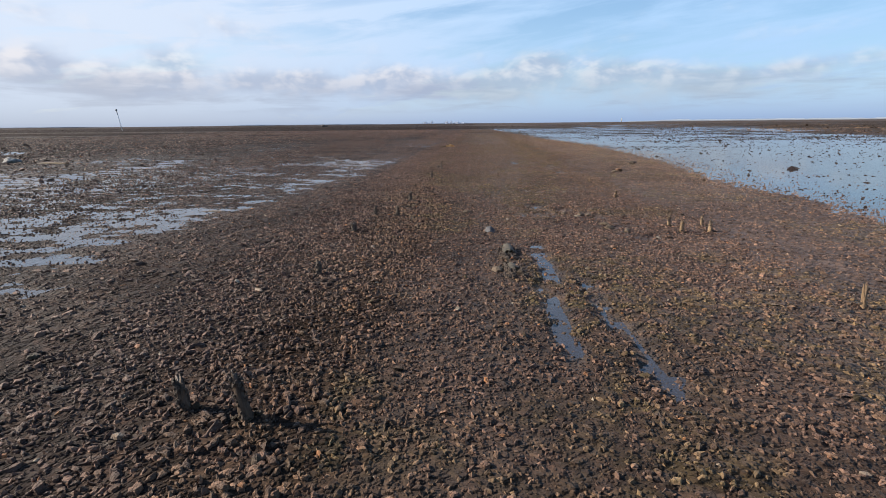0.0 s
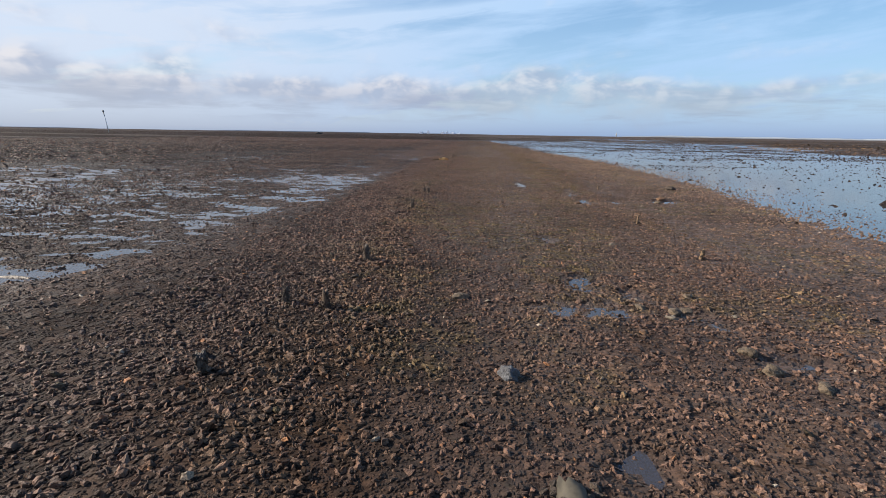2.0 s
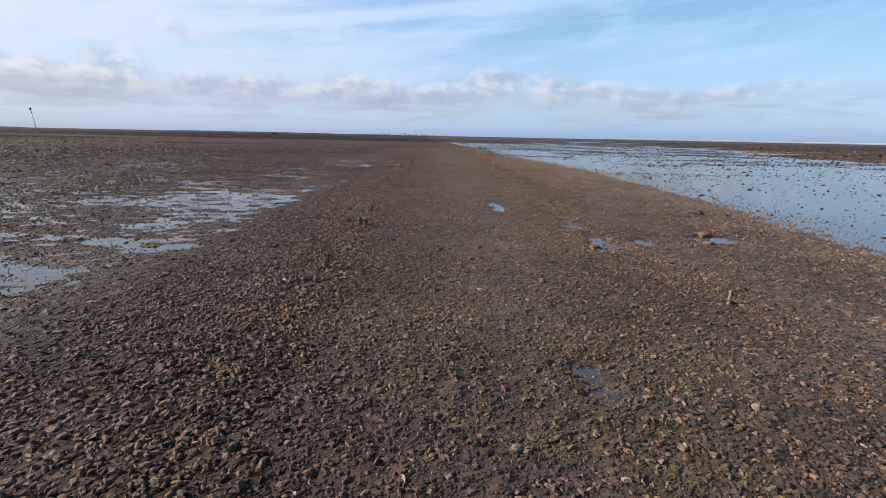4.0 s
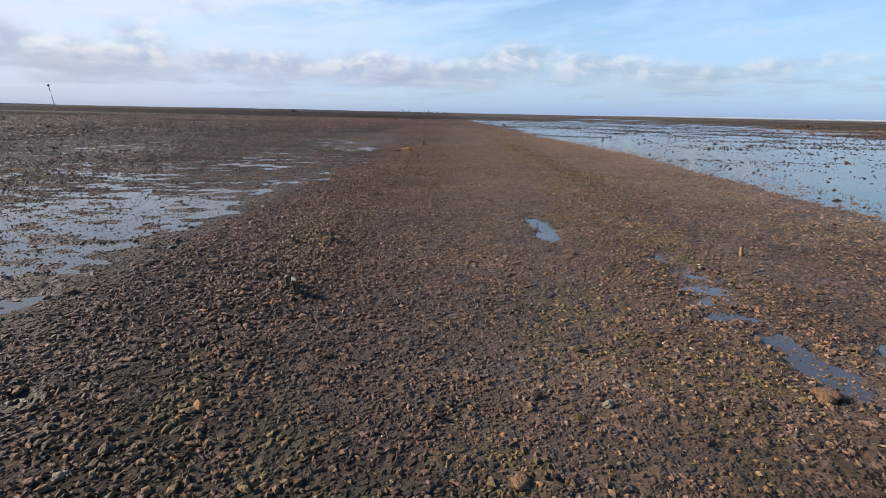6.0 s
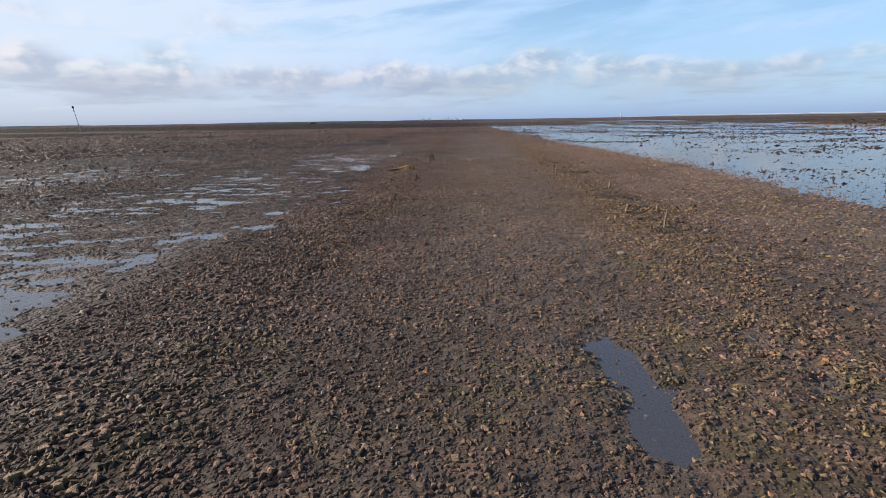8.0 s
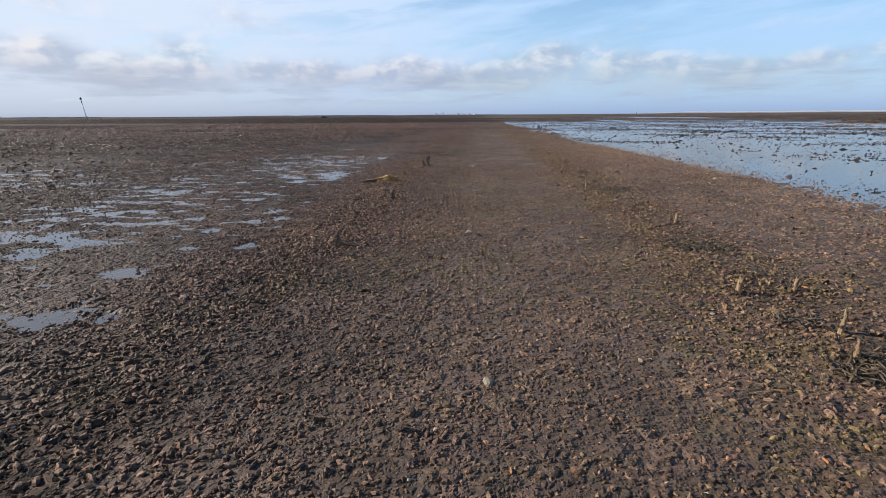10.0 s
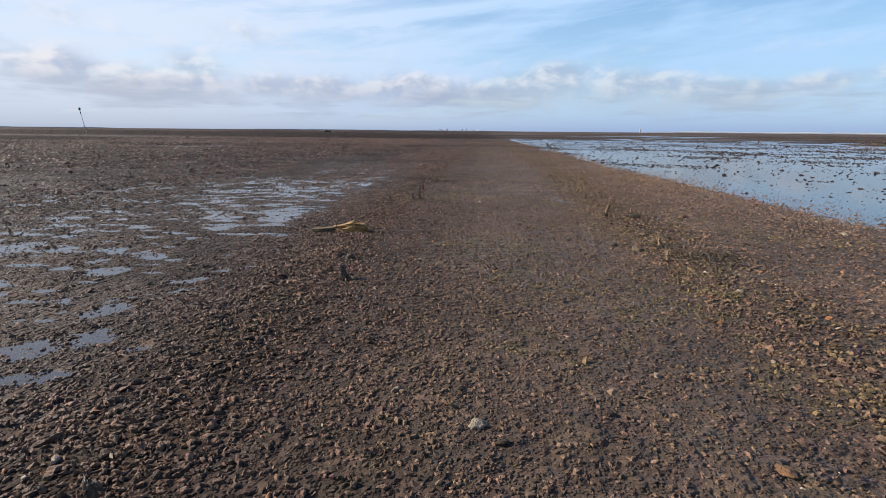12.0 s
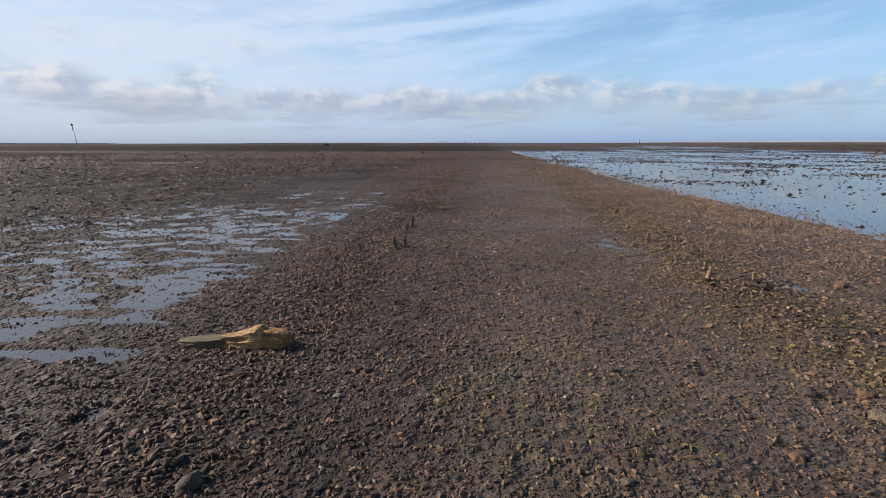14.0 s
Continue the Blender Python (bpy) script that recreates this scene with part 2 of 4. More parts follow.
def make_water():
    """A thin sheet of silty sea water over mud: reflects by angle, scatters a little, lets the rest through."""
    mat, g, b = material("shallow_water")
    mat.node_tree.nodes.remove(b)
    p = position(g)
    fres = g.node("ShaderNodeFresnel")
    fres.inputs["IOR"].default_value = 1.6
    gloss = g.node("ShaderNodeBsdfGlossy")
    gloss.inputs["Roughness"].default_value = 0.04
    ripple = g.node("ShaderNodeBump")
    ripple.inputs["Strength"].default_value, ripple.inputs["Distance"].default_value = 0.06, 0.01
    g.feed(ripple.inputs["Height"], g.noise(p, 14.0, 3.0, 0.5))
    g.feed(gloss.inputs["Normal"], ripple.outputs[0])
    clear = g.node("ShaderNodeBsdfTransparent")
    clear.inputs[0].default_value = (0.85, 0.83, 0.78, 1)
    murk = g.node("ShaderNodeBsdfDiffuse")
    murk.inputs[0].default_value = (0.15, 0.145, 0.165, 1)
    body = g.node("ShaderNodeMixShader")
    body.inputs[0].default_value = 0.30
    mat.node_tree.links.new(clear.outputs[0], body.inputs[1])
    mat.node_tree.links.new(murk.outputs[0], body.inputs[2])
    join = g.node("ShaderNodeMixShader")
    g.feed(join.inputs[0], fres.outputs[0])
    mat.node_tree.links.new(body.outputs[0], join.inputs[1])
    mat.node_tree.links.new(gloss.outputs[0], join.inputs[2])
    mat.node_tree.links.new(join.outputs[0], mat.node_tree.nodes["Material Output"].inputs[0])
    return mat


def make_surface(name, dark, light, scale, rough=0.7, stretch=(1, 1, 1), relief=0.5, depth=0.01, detail=5.0):
    """A surface between two colours, mottled at two scales, with relief to match."""
    mat, g, b = material(name)
    tc = g.node("ShaderNodeTexCoord").outputs["Object"]
    mp = g.node("ShaderNodeMapping")
    mp.inputs["Scale"].default_value = stretch
    g.feed(mp.inputs[0], tc)
    a = g.noise(mp.outputs[0], scale, detail, 0.62, 0.4)
    n = g.noise(mp.outputs[0], scale * 5.3, 4.0, 0.6)
    k = g.ramp(g.m("MULTIPLY_ADD", n, 0.4, g.m("MULTIPLY", a, 0.6)), 0.33, 0.66)
    g.feed(b.inputs["Base Color"], g.mix(k, dark, light))
    g.feed(b.inputs["Roughness"], g.m("MULTIPLY_ADD", n, 0.3, rough - 0.15))
    bump(g, b, g.m("ADD", a, g.m("MULTIPLY", n, 0.5)), relief, depth)
    return mat


MUD = make_mud()
CLOD = make_clods("shell_and_mud_bits", 0.006, 2.2)
SHELL = make_clods("shells", 0.03)
SPECK = make_clods("shell_splinters", 0.022, 1.4)
MUSSEL = make_clods("mussel_shells", 0.004, 0.5)
WATER = make_water()
STAKE_WOOD = make_surface("weathered_stake_wood", (0.09, 0.060, 0.034), (0.28, 0.18, 0.095), 16.0, 0.6, (3, 3, 0.35), 0.8, 0.012)
DARK_WOOD = make_surface("sodden_dark_wood", (0.030, 0.021, 0.015), (0.095, 0.068, 0.048), 18.0, 0.5, (3, 3, 0.4), 0.8, 0.012)
DRIFT_WOOD = make_surface("yellowed_driftwood", (0.14, 0.068, 0.020), (0.50, 0.31, 0.12), 9.0, 0.8, (0.35, 5, 5), 1.0, 0.03)
DRIFT_RUST = make_surface("rusty_driftwood", (0.11, 0.050, 0.015), (0.40, 0.20, 0.058), 9.0, 0.8, (0.35, 5, 5), 1.0, 0.03)
DRIFT_DARK = make_surface("muddy_driftwood", (0.030, 0.021, 0.012), (0.125, 0.088, 0.046), 7.0, 0.85, (0.5, 4, 4), 0.9, 0.015)
PIPE_CLAY = make_surface("muddy_grey_pipe", (0.014, 0.012, 0.008), (0.072, 0.062, 0.043), 9.0, 0.75, (1, 1, 1), 0.4, 0.006)
STONE = make_surface("wet_brown_stone", (0.024, 0.017, 0.012), (0.078, 0.056, 0.040), 22.0, 0.8, (1, 1, 1), 1.0, 0.02)
PALE_STONE = make_surface("pale_stone", (0.055, 0.041, 0.027), (0.165, 0.12, 0.077), 22.0, 0.75, (1, 1, 1), 1.0, 0.02)
GREY_STONE = make_surface("pale_grey_stone", (0.10, 0.095, 0.09), (0.30, 0.29, 0.275), 9.0, 0.8, (1, 1, 1), 1.0, 0.03)
CREAM_STONE = make_surface("cream_stone", (0.10, 0.083, 0.062), (0.27, 0.225, 0.165), 22.0, 0.7, (1, 1, 1), 1.0, 0.02)
BLUE_STONE = make_surface("blue_grey_stone", (0.035, 0.036, 0.040), (0.10, 0.104, 0.115), 16.0, 0.6, (1, 1, 1), 1.0, 0.02)
RUST_STONE = make_surface("orange_stone", (0.065, 0.034, 0.017), (0.170, 0.085, 0.034), 22.0, 0.6, (1, 1, 1), 1.0, 0.02)
WEED = make_surface("dark_seaweed", (0.022, 0.016, 0.010), (0.070, 0.050, 0.025), 30.0, 0.5, (1, 1, 1), 0.3, 0.004)
BEACON_DARK = make_surface("weathered_beacon_wood", (0.10, 0.10, 0.11), (0.20, 0.20, 0.21), 3.0, 0.7)
BEACON_WHITE = make_surface("white_beacon_paint", (0.55, 0.56, 0.58), (0.72, 0.73, 0.74), 2.0, 0.6)
FAR_WHITE = make_surface("far_white_paint", (0.32, 0.32, 0.32), (0.46, 0.46, 0.45), 2.0, 0.6)
HULL = make_surface("dark_hull", (0.03, 0.03, 0.034), (0.09, 0.085, 0.08), 2.0, 0.6)
# Distance haze is mixed into these base colours: paler and bluer than near land.
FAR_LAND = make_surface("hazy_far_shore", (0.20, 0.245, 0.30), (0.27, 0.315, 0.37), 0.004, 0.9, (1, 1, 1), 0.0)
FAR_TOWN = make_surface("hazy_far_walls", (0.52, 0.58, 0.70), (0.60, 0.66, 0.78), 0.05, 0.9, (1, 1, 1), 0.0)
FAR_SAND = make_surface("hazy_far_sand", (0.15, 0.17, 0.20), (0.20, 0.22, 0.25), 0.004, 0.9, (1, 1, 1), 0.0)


# ---------------------------------------------------------------- shapes
def lattice(ix, iy, seed):
    h = (ix.astype(np.int64) * 374761393 + iy.astype(np.int64) * 668265263 + seed * 974634777) & 0xFFFFFFFF
    h = ((h ^ (h >> 13)) * 1274126177) & 0xFFFFFFFF
    return ((h ^ (h >> 16)) & 0xFFFF) / 32767.5 - 1.0


def vnoise(x, y, seed):
    """Smooth noise between -1 and 1, one cell a unit."""
    ix, iy = np.floor(x), np.floor(y)
    fx, fy = x - ix, y - iy
    fx, fy = fx * fx * (3 - 2 * fx), fy * fy * (3 - 2 * fy)
    a, b = lattice(ix, iy, seed), lattice(ix + 1, iy, seed)
    c, d = lattice(ix, iy + 1, seed), lattice(ix + 1, iy + 1, seed)
    return (a + (b - a) * fx) * (1 - fy) + (c + (d - c) * fx) * fy


def fbm(x, y, size, seed, octaves=3):
    total, gain = 0.0, 0.55
    for i in range(octaves):
        u = x * 0.8 - y * 0.6 if i % 2 else x
        v = x * 0.6 + y * 0.8 if i % 2 else y
        total = total + gain * vnoise(u / size, v / size, seed + i * 7)
        size, gain = size * 0.47, gain * 0.55
    return total


def smooth(lo, hi, x):
    t = np.clip((x - lo) / (hi - lo), 0, 1)
    return t * t * (3 - 2 * t)


# pools: place and half-widths
RUT_POOLS = [
    (0.70, 4.34, 0.075, 0.50), (0.80, 5.30, 0.07, 0.35), (1.00, 4.62, 0.065, 0.40), (1.06, 3.80, 0.065, 0.42), (0.80, 5.66, 0.085, 0.34), (0.86, 7.57, 0.18, 0.20),
    (1.16, 7.52, 0.09, 0.12), (1.58, 7.60, 0.09, 0.20), (1.66, 7.28, 0.10, 0.20), (1.96, 6.20, 0.13, 0.16), (1.05, 8.04, 0.12, 0.27), (1.83, 6.80, 0.17, 0.12),
    (1.10, 9.65, 0.12, 0.18), (1.37, 15.60, 0.11, 0.60), (2.19, 15.75, 0.10, 0.40), (2.21, 14.00, 0.12, 0.65), (2.18, 12.85, 0.14, 0.40),
    (2.62, 12.77, 0.13, 0.18), (2.05, 13.49, 0.13, 0.28), (2.05, 28.10, 0.13, 0.45), (2.17, 27.50, 0.14, 0.30),
    (3.13, 26.37, 0.18, 0.14), (3.53, 12.99, 0.28, 0.18), (1.39, 7.77, 0.11, 0.11)]
LEFT_POOLS = [
    (-1.50, 7.40, 0.12, 0.12), (-1.71, 5.98, 0.13, 0.11), (-2.28, 6.50, 0.22, 0.15), (-2.17, 7.88, 0.20, 0.14), (-2.90, 8.15, 0.27, 0.16),
    (-1.08, 6.63, 0.08, 0.07), (-3.47, 7.73, 0.31, 0.25), (-0.58, 7.35, 0.08, 0.06), (-3.07, 13.55, 0.37, 0.23), (-2.19, 13.21, 0.26, 0.20),
    (-1.92, 14.51, 0.17, 0.13), (-2.94, 15.15, 0.32, 0.15), (-2.25, 12.30, 0.26, 0.18), (-1.27, 11.91, 0.10, 0.10), (-1.61, 18.82, 0.34, 0.29),
    (-0.76, 13.66, 0.10, 0.10), (-3.19, 16.20, 0.32, 0.17), (-0.62, 11.10, 0.18, 0.12), (-1.09, 3.11, 0.09, 0.09),
    (-3.37, 5.47, 0.50, 0.22), (-2.88, 4.63, 0.35, 0.18), (-4.30, 6.30, 0.60, 0.25), (-5.26, 7.20, 0.60, 0.25), (-2.24, 18.26, 0.30, 0.20), (-1.46, 21.25, 0.20, 0.12),
    (-1.97, 24.55, 0.20, 0.10), (-1.24, 23.98, 0.12, 0.09), (-0.52, 24.90, 0.10, 0.08), (-1.26, 12.24, 0.16, 0.09), (-1.16, 21.67, 0.14, 0.09)]
FAR_LEFT_POOLS = [
    (-3.11, 20.03, 0.33, 0.16), (-1.99, 19.64, 0.33, 0.21), (-1.37, 20.53, 0.12, 0.12), (-0.83, 19.28, 0.12, 0.16), (-2.18, 18.43, 0.24, 0.16),
    (-1.50, 18.15, 0.17, 0.14), (-1.77, 21.55, 0.15, 0.14), (-1.14, 21.60, 0.12, 0.11), (-1.13, 20.93, 0.13, 0.15), (-1.34, 20.46, 0.16, 0.15),
    (-1.38, 23.19, 0.17, 0.19), (-0.87, 22.86, 0.11, 0.13), (-2.44, 23.47, 0.14, 0.13), (-2.50, 22.93, 0.17, 0.19), (-0.94, 22.27, 0.13, 0.16),
    (-1.97, 22.25, 0.15, 0.16), (-1.64, 24.52, 0.17, 0.11), (-0.68, 26.08, 0.11, 0.15), (-2.01, 26.25, 0.23, 0.16), (-3.11, 25.56, 0.27, 0.16),
    (-2.47, 25.34, 0.18, 0.12), (-2.60, 24.92, 0.21, 0.16), (-2.30, 27.45, 0.22, 0.12)]
PITS = [(-0.68, 11.07, 0.15, 0.09), (2.60, 18.40, 0.15, 0.11), (2.80, 20.50, 0.29, 0.12), (2.79, 23.96, 0.29, 0.14), (-0.59, 17.03, 0.13, 0.09)]


def terrain(x, y):
    """Height of the flat, and how rusty, wet and silty it is there; silt also carries sun-side brightness."""
    n_big, n_mid = fbm(x, y, 2.4, 11, 2), fbm(x, y, 0.7, 23, 3)
    jag = 0.22 * n_mid + 0.25 * n_big
    tl = np.interp(y, (0, 4, 8, 14, 20, 30, 63), (-0.28, -0.30, -0.35, -0.37, -0.37, -0.45, -0.9))
    tr = np.interp(y, (0, 4, 8, 11.8, 16, 22, 30, 63), (0.52, 0.57, 0.76, 1.25, 1.83, 2.19, 2.21, 1.9))
    track = smooth(tl - 0.18, tl + 0.18, x + jag) * (1 - smooth(tr - 0.3, tr + 0.35, x + jag)) * (1 - smooth(45, 70, y))
    xw = np.interp(y, (0, 4, 6.4, 7.8, 9.8, 14, 18, 20, 24, 28, 40, 74), (-2.9, -2.72, -2.66, -2.41, -2.06, -1.7, -1.34, -1.1, -0.92, -1.08, -1.63, -3.3))
    soak = (1 - smooth(xw - 0.8, xw + 0.35, x + 1.5 * jag)) * smooth(-20, -9, x + n_big * 3) * (1 - smooth(30, 56, y - x))
    soak = soak * (0.78 + 0.22 * smooth(-0.35, 0.15, fbm(x, y, 3.6, 31, 2)))
    xc = np.interp(y, (0, 7.6, 9, 10.9, 14.5, 18.3, 22, 25, 29, 31, 34, 37.5, 50.7, 63.5, 82, 95),
                   (5.1, 5.1, 5.26, 5.11, 5.63, 6.0, 6.14, 6.15, 5.9, 5.7, 5.5, 5.2, 5.0, 4.2, 3.7, 3.2))
    xb = np.interp(y, (0, 45, 62, 75, 91, 105), (30, 29, 32, 40, 50, 55))
    chan = smooth(xc - 0.5, xc + 1.1, x + 1.3 * jag) * (1 - smooth(xb - 2, xb + 3, x + 3 * n_big)) * (1 - smooth(98, 112, y + 8 * n_big))
    margin = smooth(xc - 1.5, xc - 0.1, x + 2.5 * jag) * (1 - chan)

    ridge = np.exp(-((x - tl + 0.45) / 0.42) ** 2) * (1 - smooth(30, 50, y))
    weedy = np.exp(-((x - 2.78 + 0.1 * n_mid) / 0.32) ** 2) * smooth(14.5, 18.5, y) * (1 - smooth(34, 50, y))
    dry = 0.012 * weedy + 0.026 + 0.010 * n_big + 0.006 * n_mid - 0.006 * track + 0.014 * ridge - 0.027 * margin
    wet_h = -0.0025 - 0.005 * smooth(-0.05, 0.30, fbm(x, y, 1.3, 47, 2)) + 0.027 * fbm(x / 2.3, y, 0.11, 43, 2) + 0.002 * smooth(5.0, 8.5, -x) + 0.0042 * smooth(15, 20, y)
    h = dry * (1 - soak) + wet_h * soak
    h = h * (1 - chan) + chan * (-0.045 + 0.028 * fbm(x, y, 1.6, 53, 3))
    pool, rut = np.zeros_like(h), np.zeros_like(h)
    edge = 0.02 + 2.8 * fbm(x / 1.5, y, 0.13, 61, 3)
    for px, py, rx, ry in RUT_POOLS:
        near = np.nonzero((np.abs(x - px) < 2 * rx) & (np.abs(y - py) < 2 * ry))
        d = ((x[near] - px) / rx) ** 2 + ((y[near] - py) / ry) ** 2 + 0.9 * edge[near]
        rut[near] = np.maximum(rut[near], 1 - smooth(0.4, 1.9, d))
    h = h - 0.0295 * rut
    for px, py, rx, ry in [(a, b, 0.7 * c, 0.7 * d) for a, b, c, d in LEFT_POOLS] + [(a, b, 0.58 * c, 0.58 * d) for a, b, c, d in FAR_LEFT_POOLS]:
        near = np.nonzero((np.abs(x - px) < 2 * rx) & (np.abs(y - py) < 2 * ry))
        d = ((x[near] - px) / rx) ** 2 + ((y[near] - py) / ry) ** 2 + edge[near]
        pool[near] = np.maximum(pool[near], 1 - smooth(0.35, 1.5, d))
    h = h - 0.027 * pool
    for px, py, rx, ry in PITS:
        h = h - 0.022 * np.exp(-((x - px) / rx) ** 2 - ((y - py) / ry) ** 2)

    pool = np.maximum(pool, rut)

    # clods
    coarse = 0.72 + 0.18 * (1 - track) + 0.12 * weedy + 0.15 * ridge
    amp = 0.009 * coarse * (1 - 0.5 * pool) * (1 - 0.7 * chan)
    h = h + amp * (fbm(x, y, 0.115, 71, 2) + 0.8 * np.abs(vnoise(x / 0.08, y / 0.08, 83)) - 0.25)

    # far flats: banks and wet lanes, a low rise on the far side
    out = np.hypot(x, y - 12)
    far = smooth(22, 60, out) * (1 - chan)
    h = h + far * (0.03 + 0.07 * fbm(x / 4, y, 9.0, 91, 3) + 0.05 * fbm(x, y, 2.6, 93, 2))
    lane = smooth(0.12, 0.30, fbm(x / 6, y, 7.0, 97, 2)) * smooth(14, 24, -x) * (1 - smooth(70, 110, out))
    h = h - 0.10 * lane
    strip = smooth(0.10, 0.26, fbm(x / 9, y, 8.0, 171, 2)) * smooth(40, 60, out) * (1 - smooth(150, 200, out)) * (1 - chan) * smooth(14, 34, x)
    pale_pool = np.exp(-(((x + 20.6) / 2.6) ** 2 + ((y - 52.2) / 2.2) ** 2) ** 2)
    h = h - 0.16 * pale_pool
    h = h + 0.12 * smooth(70, 150, -0.6 * x + 0.8 * y) * smooth(10, 55, -x)
    h = h + 0.08 * smooth(60, 140, y + 0.4 * x)
    h = h + 0.10 * smooth(xb, xb + 8, x) * smooth(20, 30, x)
    h = h - 0.30 * strip

    warm = np.clip((0.80 - 0.45 * smooth(7, 14, y)) * np.exp(-((x - tl + 0.12) / 0.5) ** 2) + 0.10 * smooth(tr, tr + 1.2, x) * (1 - soak) + 0.25 * fbm(x, y, 1.3, 101, 2), 0, 1)
    band = fbm(x / 8, y, 11.0, 111, 3)
    warm = warm * (1 - 0.8 * soak) * (1 - chan) + far * 0.9 * smooth(0.0, 0.25, fbm(x / 10, y, 5.0, 117, 2)) * smooth(0, 20, x)
    wet = np.clip(0.12 + 0.9 * pool + 0.6 * soak + chan + 0.30 * track + 0.5 * margin + 0.35 * n_big, 0, 1) * (1 - 0.85 * far) + far * 0.3 * smooth(0.08, 0.26, band)
    # Paler to the right: siltier mud, and sun-facing brightness put into its colour.
    silt = np.clip(0.28 + 0.42 * smooth(-0.5, 1.1, x) + 0.16 * smooth(1.0, 3.0, x) + 0.1 * track + 0.30 * n_mid + 0.05 * pool + 0.12 * smooth(3.5, 10, y) * smooth(0.5, -1.5, x) - 0.22 * smooth(-2.5, -5, x) - 0.05 * smooth(17, 21, y) * smooth(-0.5, -2.0, x) - 0.12 * weedy - 0.05 * ridge, 0, 1) * (1 - 0.85 * chan) * (1 - 0.85 * far) + far * (0.08 + 0.12 * smooth(0, 12, x) + 0.3 * smooth(-0.05, 0.25, band))
    ruts = np.exp(-((x - np.interp(y, (0, 4, 8, 14, 20, 28), (0.85, 0.85, 1.0, 1.7, 2.2, 2.6)) + 0.15 * n_mid) / 0.42) ** 2)
    algae = np.clip(0.85 * ruts * smooth(-0.25, 0.15, fbm(x, y, 0.5, 141, 3)) + 0.75 * smooth(0.08, 0.34, fbm(x, y, 1.1, 143, 3)), 0, 1)
    algae = np.clip(algae + 0.4 * weedy + 0.3 * ridge + 0.4 * smooth(7, 11, y) * smooth(-0.3, 0.4, x), 0, 1)
    algae = algae * smooth(-1.5, -0.3, x) * (1 - chan) * (1 - 0.6 * pool)
    algae = np.clip(algae + far * 1.2 * smooth(-0.02, 0.22, fbm(x / 10, y, 6.0, 161, 2)) * smooth(8, 22, x), 0, 1)
    clumps = smooth(-0.28, 0.24, fbm(x, y, 1.0, 151, 2) + 0.9 * fbm(x, y, 0.24, 153, 2))
    bare = smooth(-0.2, 0.7, x) * (1 - smooth(25, 45, y))
    thick = np.clip((1 - bare * 0.36 * (1 - clumps)) * (1 - 0.2 * track) * (1 - 0.3 * pool) * (1 - 0.25 * rut) * (1 - 0.25 * soak * smooth(0.003, -0.005, h)) * (1 - 0.96 * chan) * (1 + 0.5 * n_mid), 0.02, 1)
    coarse = coarse * (1 - 0.35 * soak)
    return h, warm, wet, silt, thick, coarse, chan, algae


def mesh_of(name, verts, faces, mat, zones=None, shade_smooth=False):
    """A mesh from arrays of corners and of faces, all faces with as many corners."""
    me = bpy.data.meshes.new(name)
    k = faces.shape[1]
    me.vertices.add(len(verts))
    me.vertices.foreach_set("co", np.ascontiguousarray(verts, dtype=np.float32).ravel())
    me.loops.add(faces.size)
    me.loops.foreach_set("vertex_index", np.ascontiguousarray(faces, dtype=np.int32).ravel())
    me.polygons.add(len(faces))
    me.polygons.foreach_set("loop_start", np.arange(0, faces.size, k, dtype=np.int32))
    me.polygons.foreach_set("use_smooth", np.full(len(faces), shade_smooth))
    me.update(calc_edges=True)
    if zones is not None:
        a = me.attributes.new("zone", "FLOAT_COLOR", "POINT")
        a.data.foreach_set("color", np.ascontiguousarray(zones, dtype=np.float32).ravel())
    me.materials.append(mat)
    return me


def steps(first, last, fine, grow_lo, grow_hi, lo, hi):
    """Grid lines: even between first and last, growing wider out to lo and hi."""
    mid = list(np.arange(first, last, fine))

    def outwards(start, end, grow):
        at, s, res = 0.0, fine, []
        while at < abs(end - start):
            s *= 1 + (grow if at < 30 else max(grow, 0.13))
            at += s
            res.append(start + math.copysign(at, end - start))
        return res

    return np.array(sorted(outwards(first, lo, grow_lo) + mid + outwards(mid[-1], hi, grow_hi)))


# ---------------------------------------------------------------- ground and water
def build_ground():
    xs = steps(-2.3, 3.2, 0.078, 0.018, 0.036, -4300, 4300)
    ys = steps(2.8, 27.0, 0.078, 0.2, 0.036, -4000, 4600)
    gx, gy = np.meshgrid(xs, ys)
    x, y = gx.ravel(), gy.ravel()
    h, warm, wet, silt, _, _, _, algae = terrain(x, y)
    nx, ny = len(xs), len(ys)
    i = (np.arange(ny - 1)[:, None] * nx + np.arange(nx - 1)[None, :]).ravel()
    faces = np.stack([i, i + 1, i + nx + 1, i + nx], 1)
    me = mesh_of("ground", np.stack([x, y, h], 1), faces, MUD, np.stack([warm, wet, silt, algae], 1), True)
    ob = new("ground", me)
    return tagged(ob, "wet brown tidal mudflat littered with shell fragments and shallow pools", "mudflat", kind="structure")


def build_water():
    xs = np.concatenate([np.linspace(-210, -6, 25), np.linspace(-5, 8, 14), np.linspace(9, 210, 25)])
    ys = np.linspace(-4, 216, 50)
    gx, gy = np.meshgrid(xs, ys)
    nx, ny = len(xs), len(ys)
    i = (np.arange(ny - 1)[:, None] * nx + np.arange(nx - 1)[None, :]).ravel()
    faces = np.stack([i, i + 1, i + nx + 1, i + nx], 1)
    me = mesh_of("water", np.stack([gx.ravel(), gy.ravel(), np.zeros(gx.size)], 1), faces, WATER, None, True)
    return tagged(new("water", me), "still shallow tide water reflecting the pale sky", "water", kind="structure")


ground = build_ground()
water = build_water()


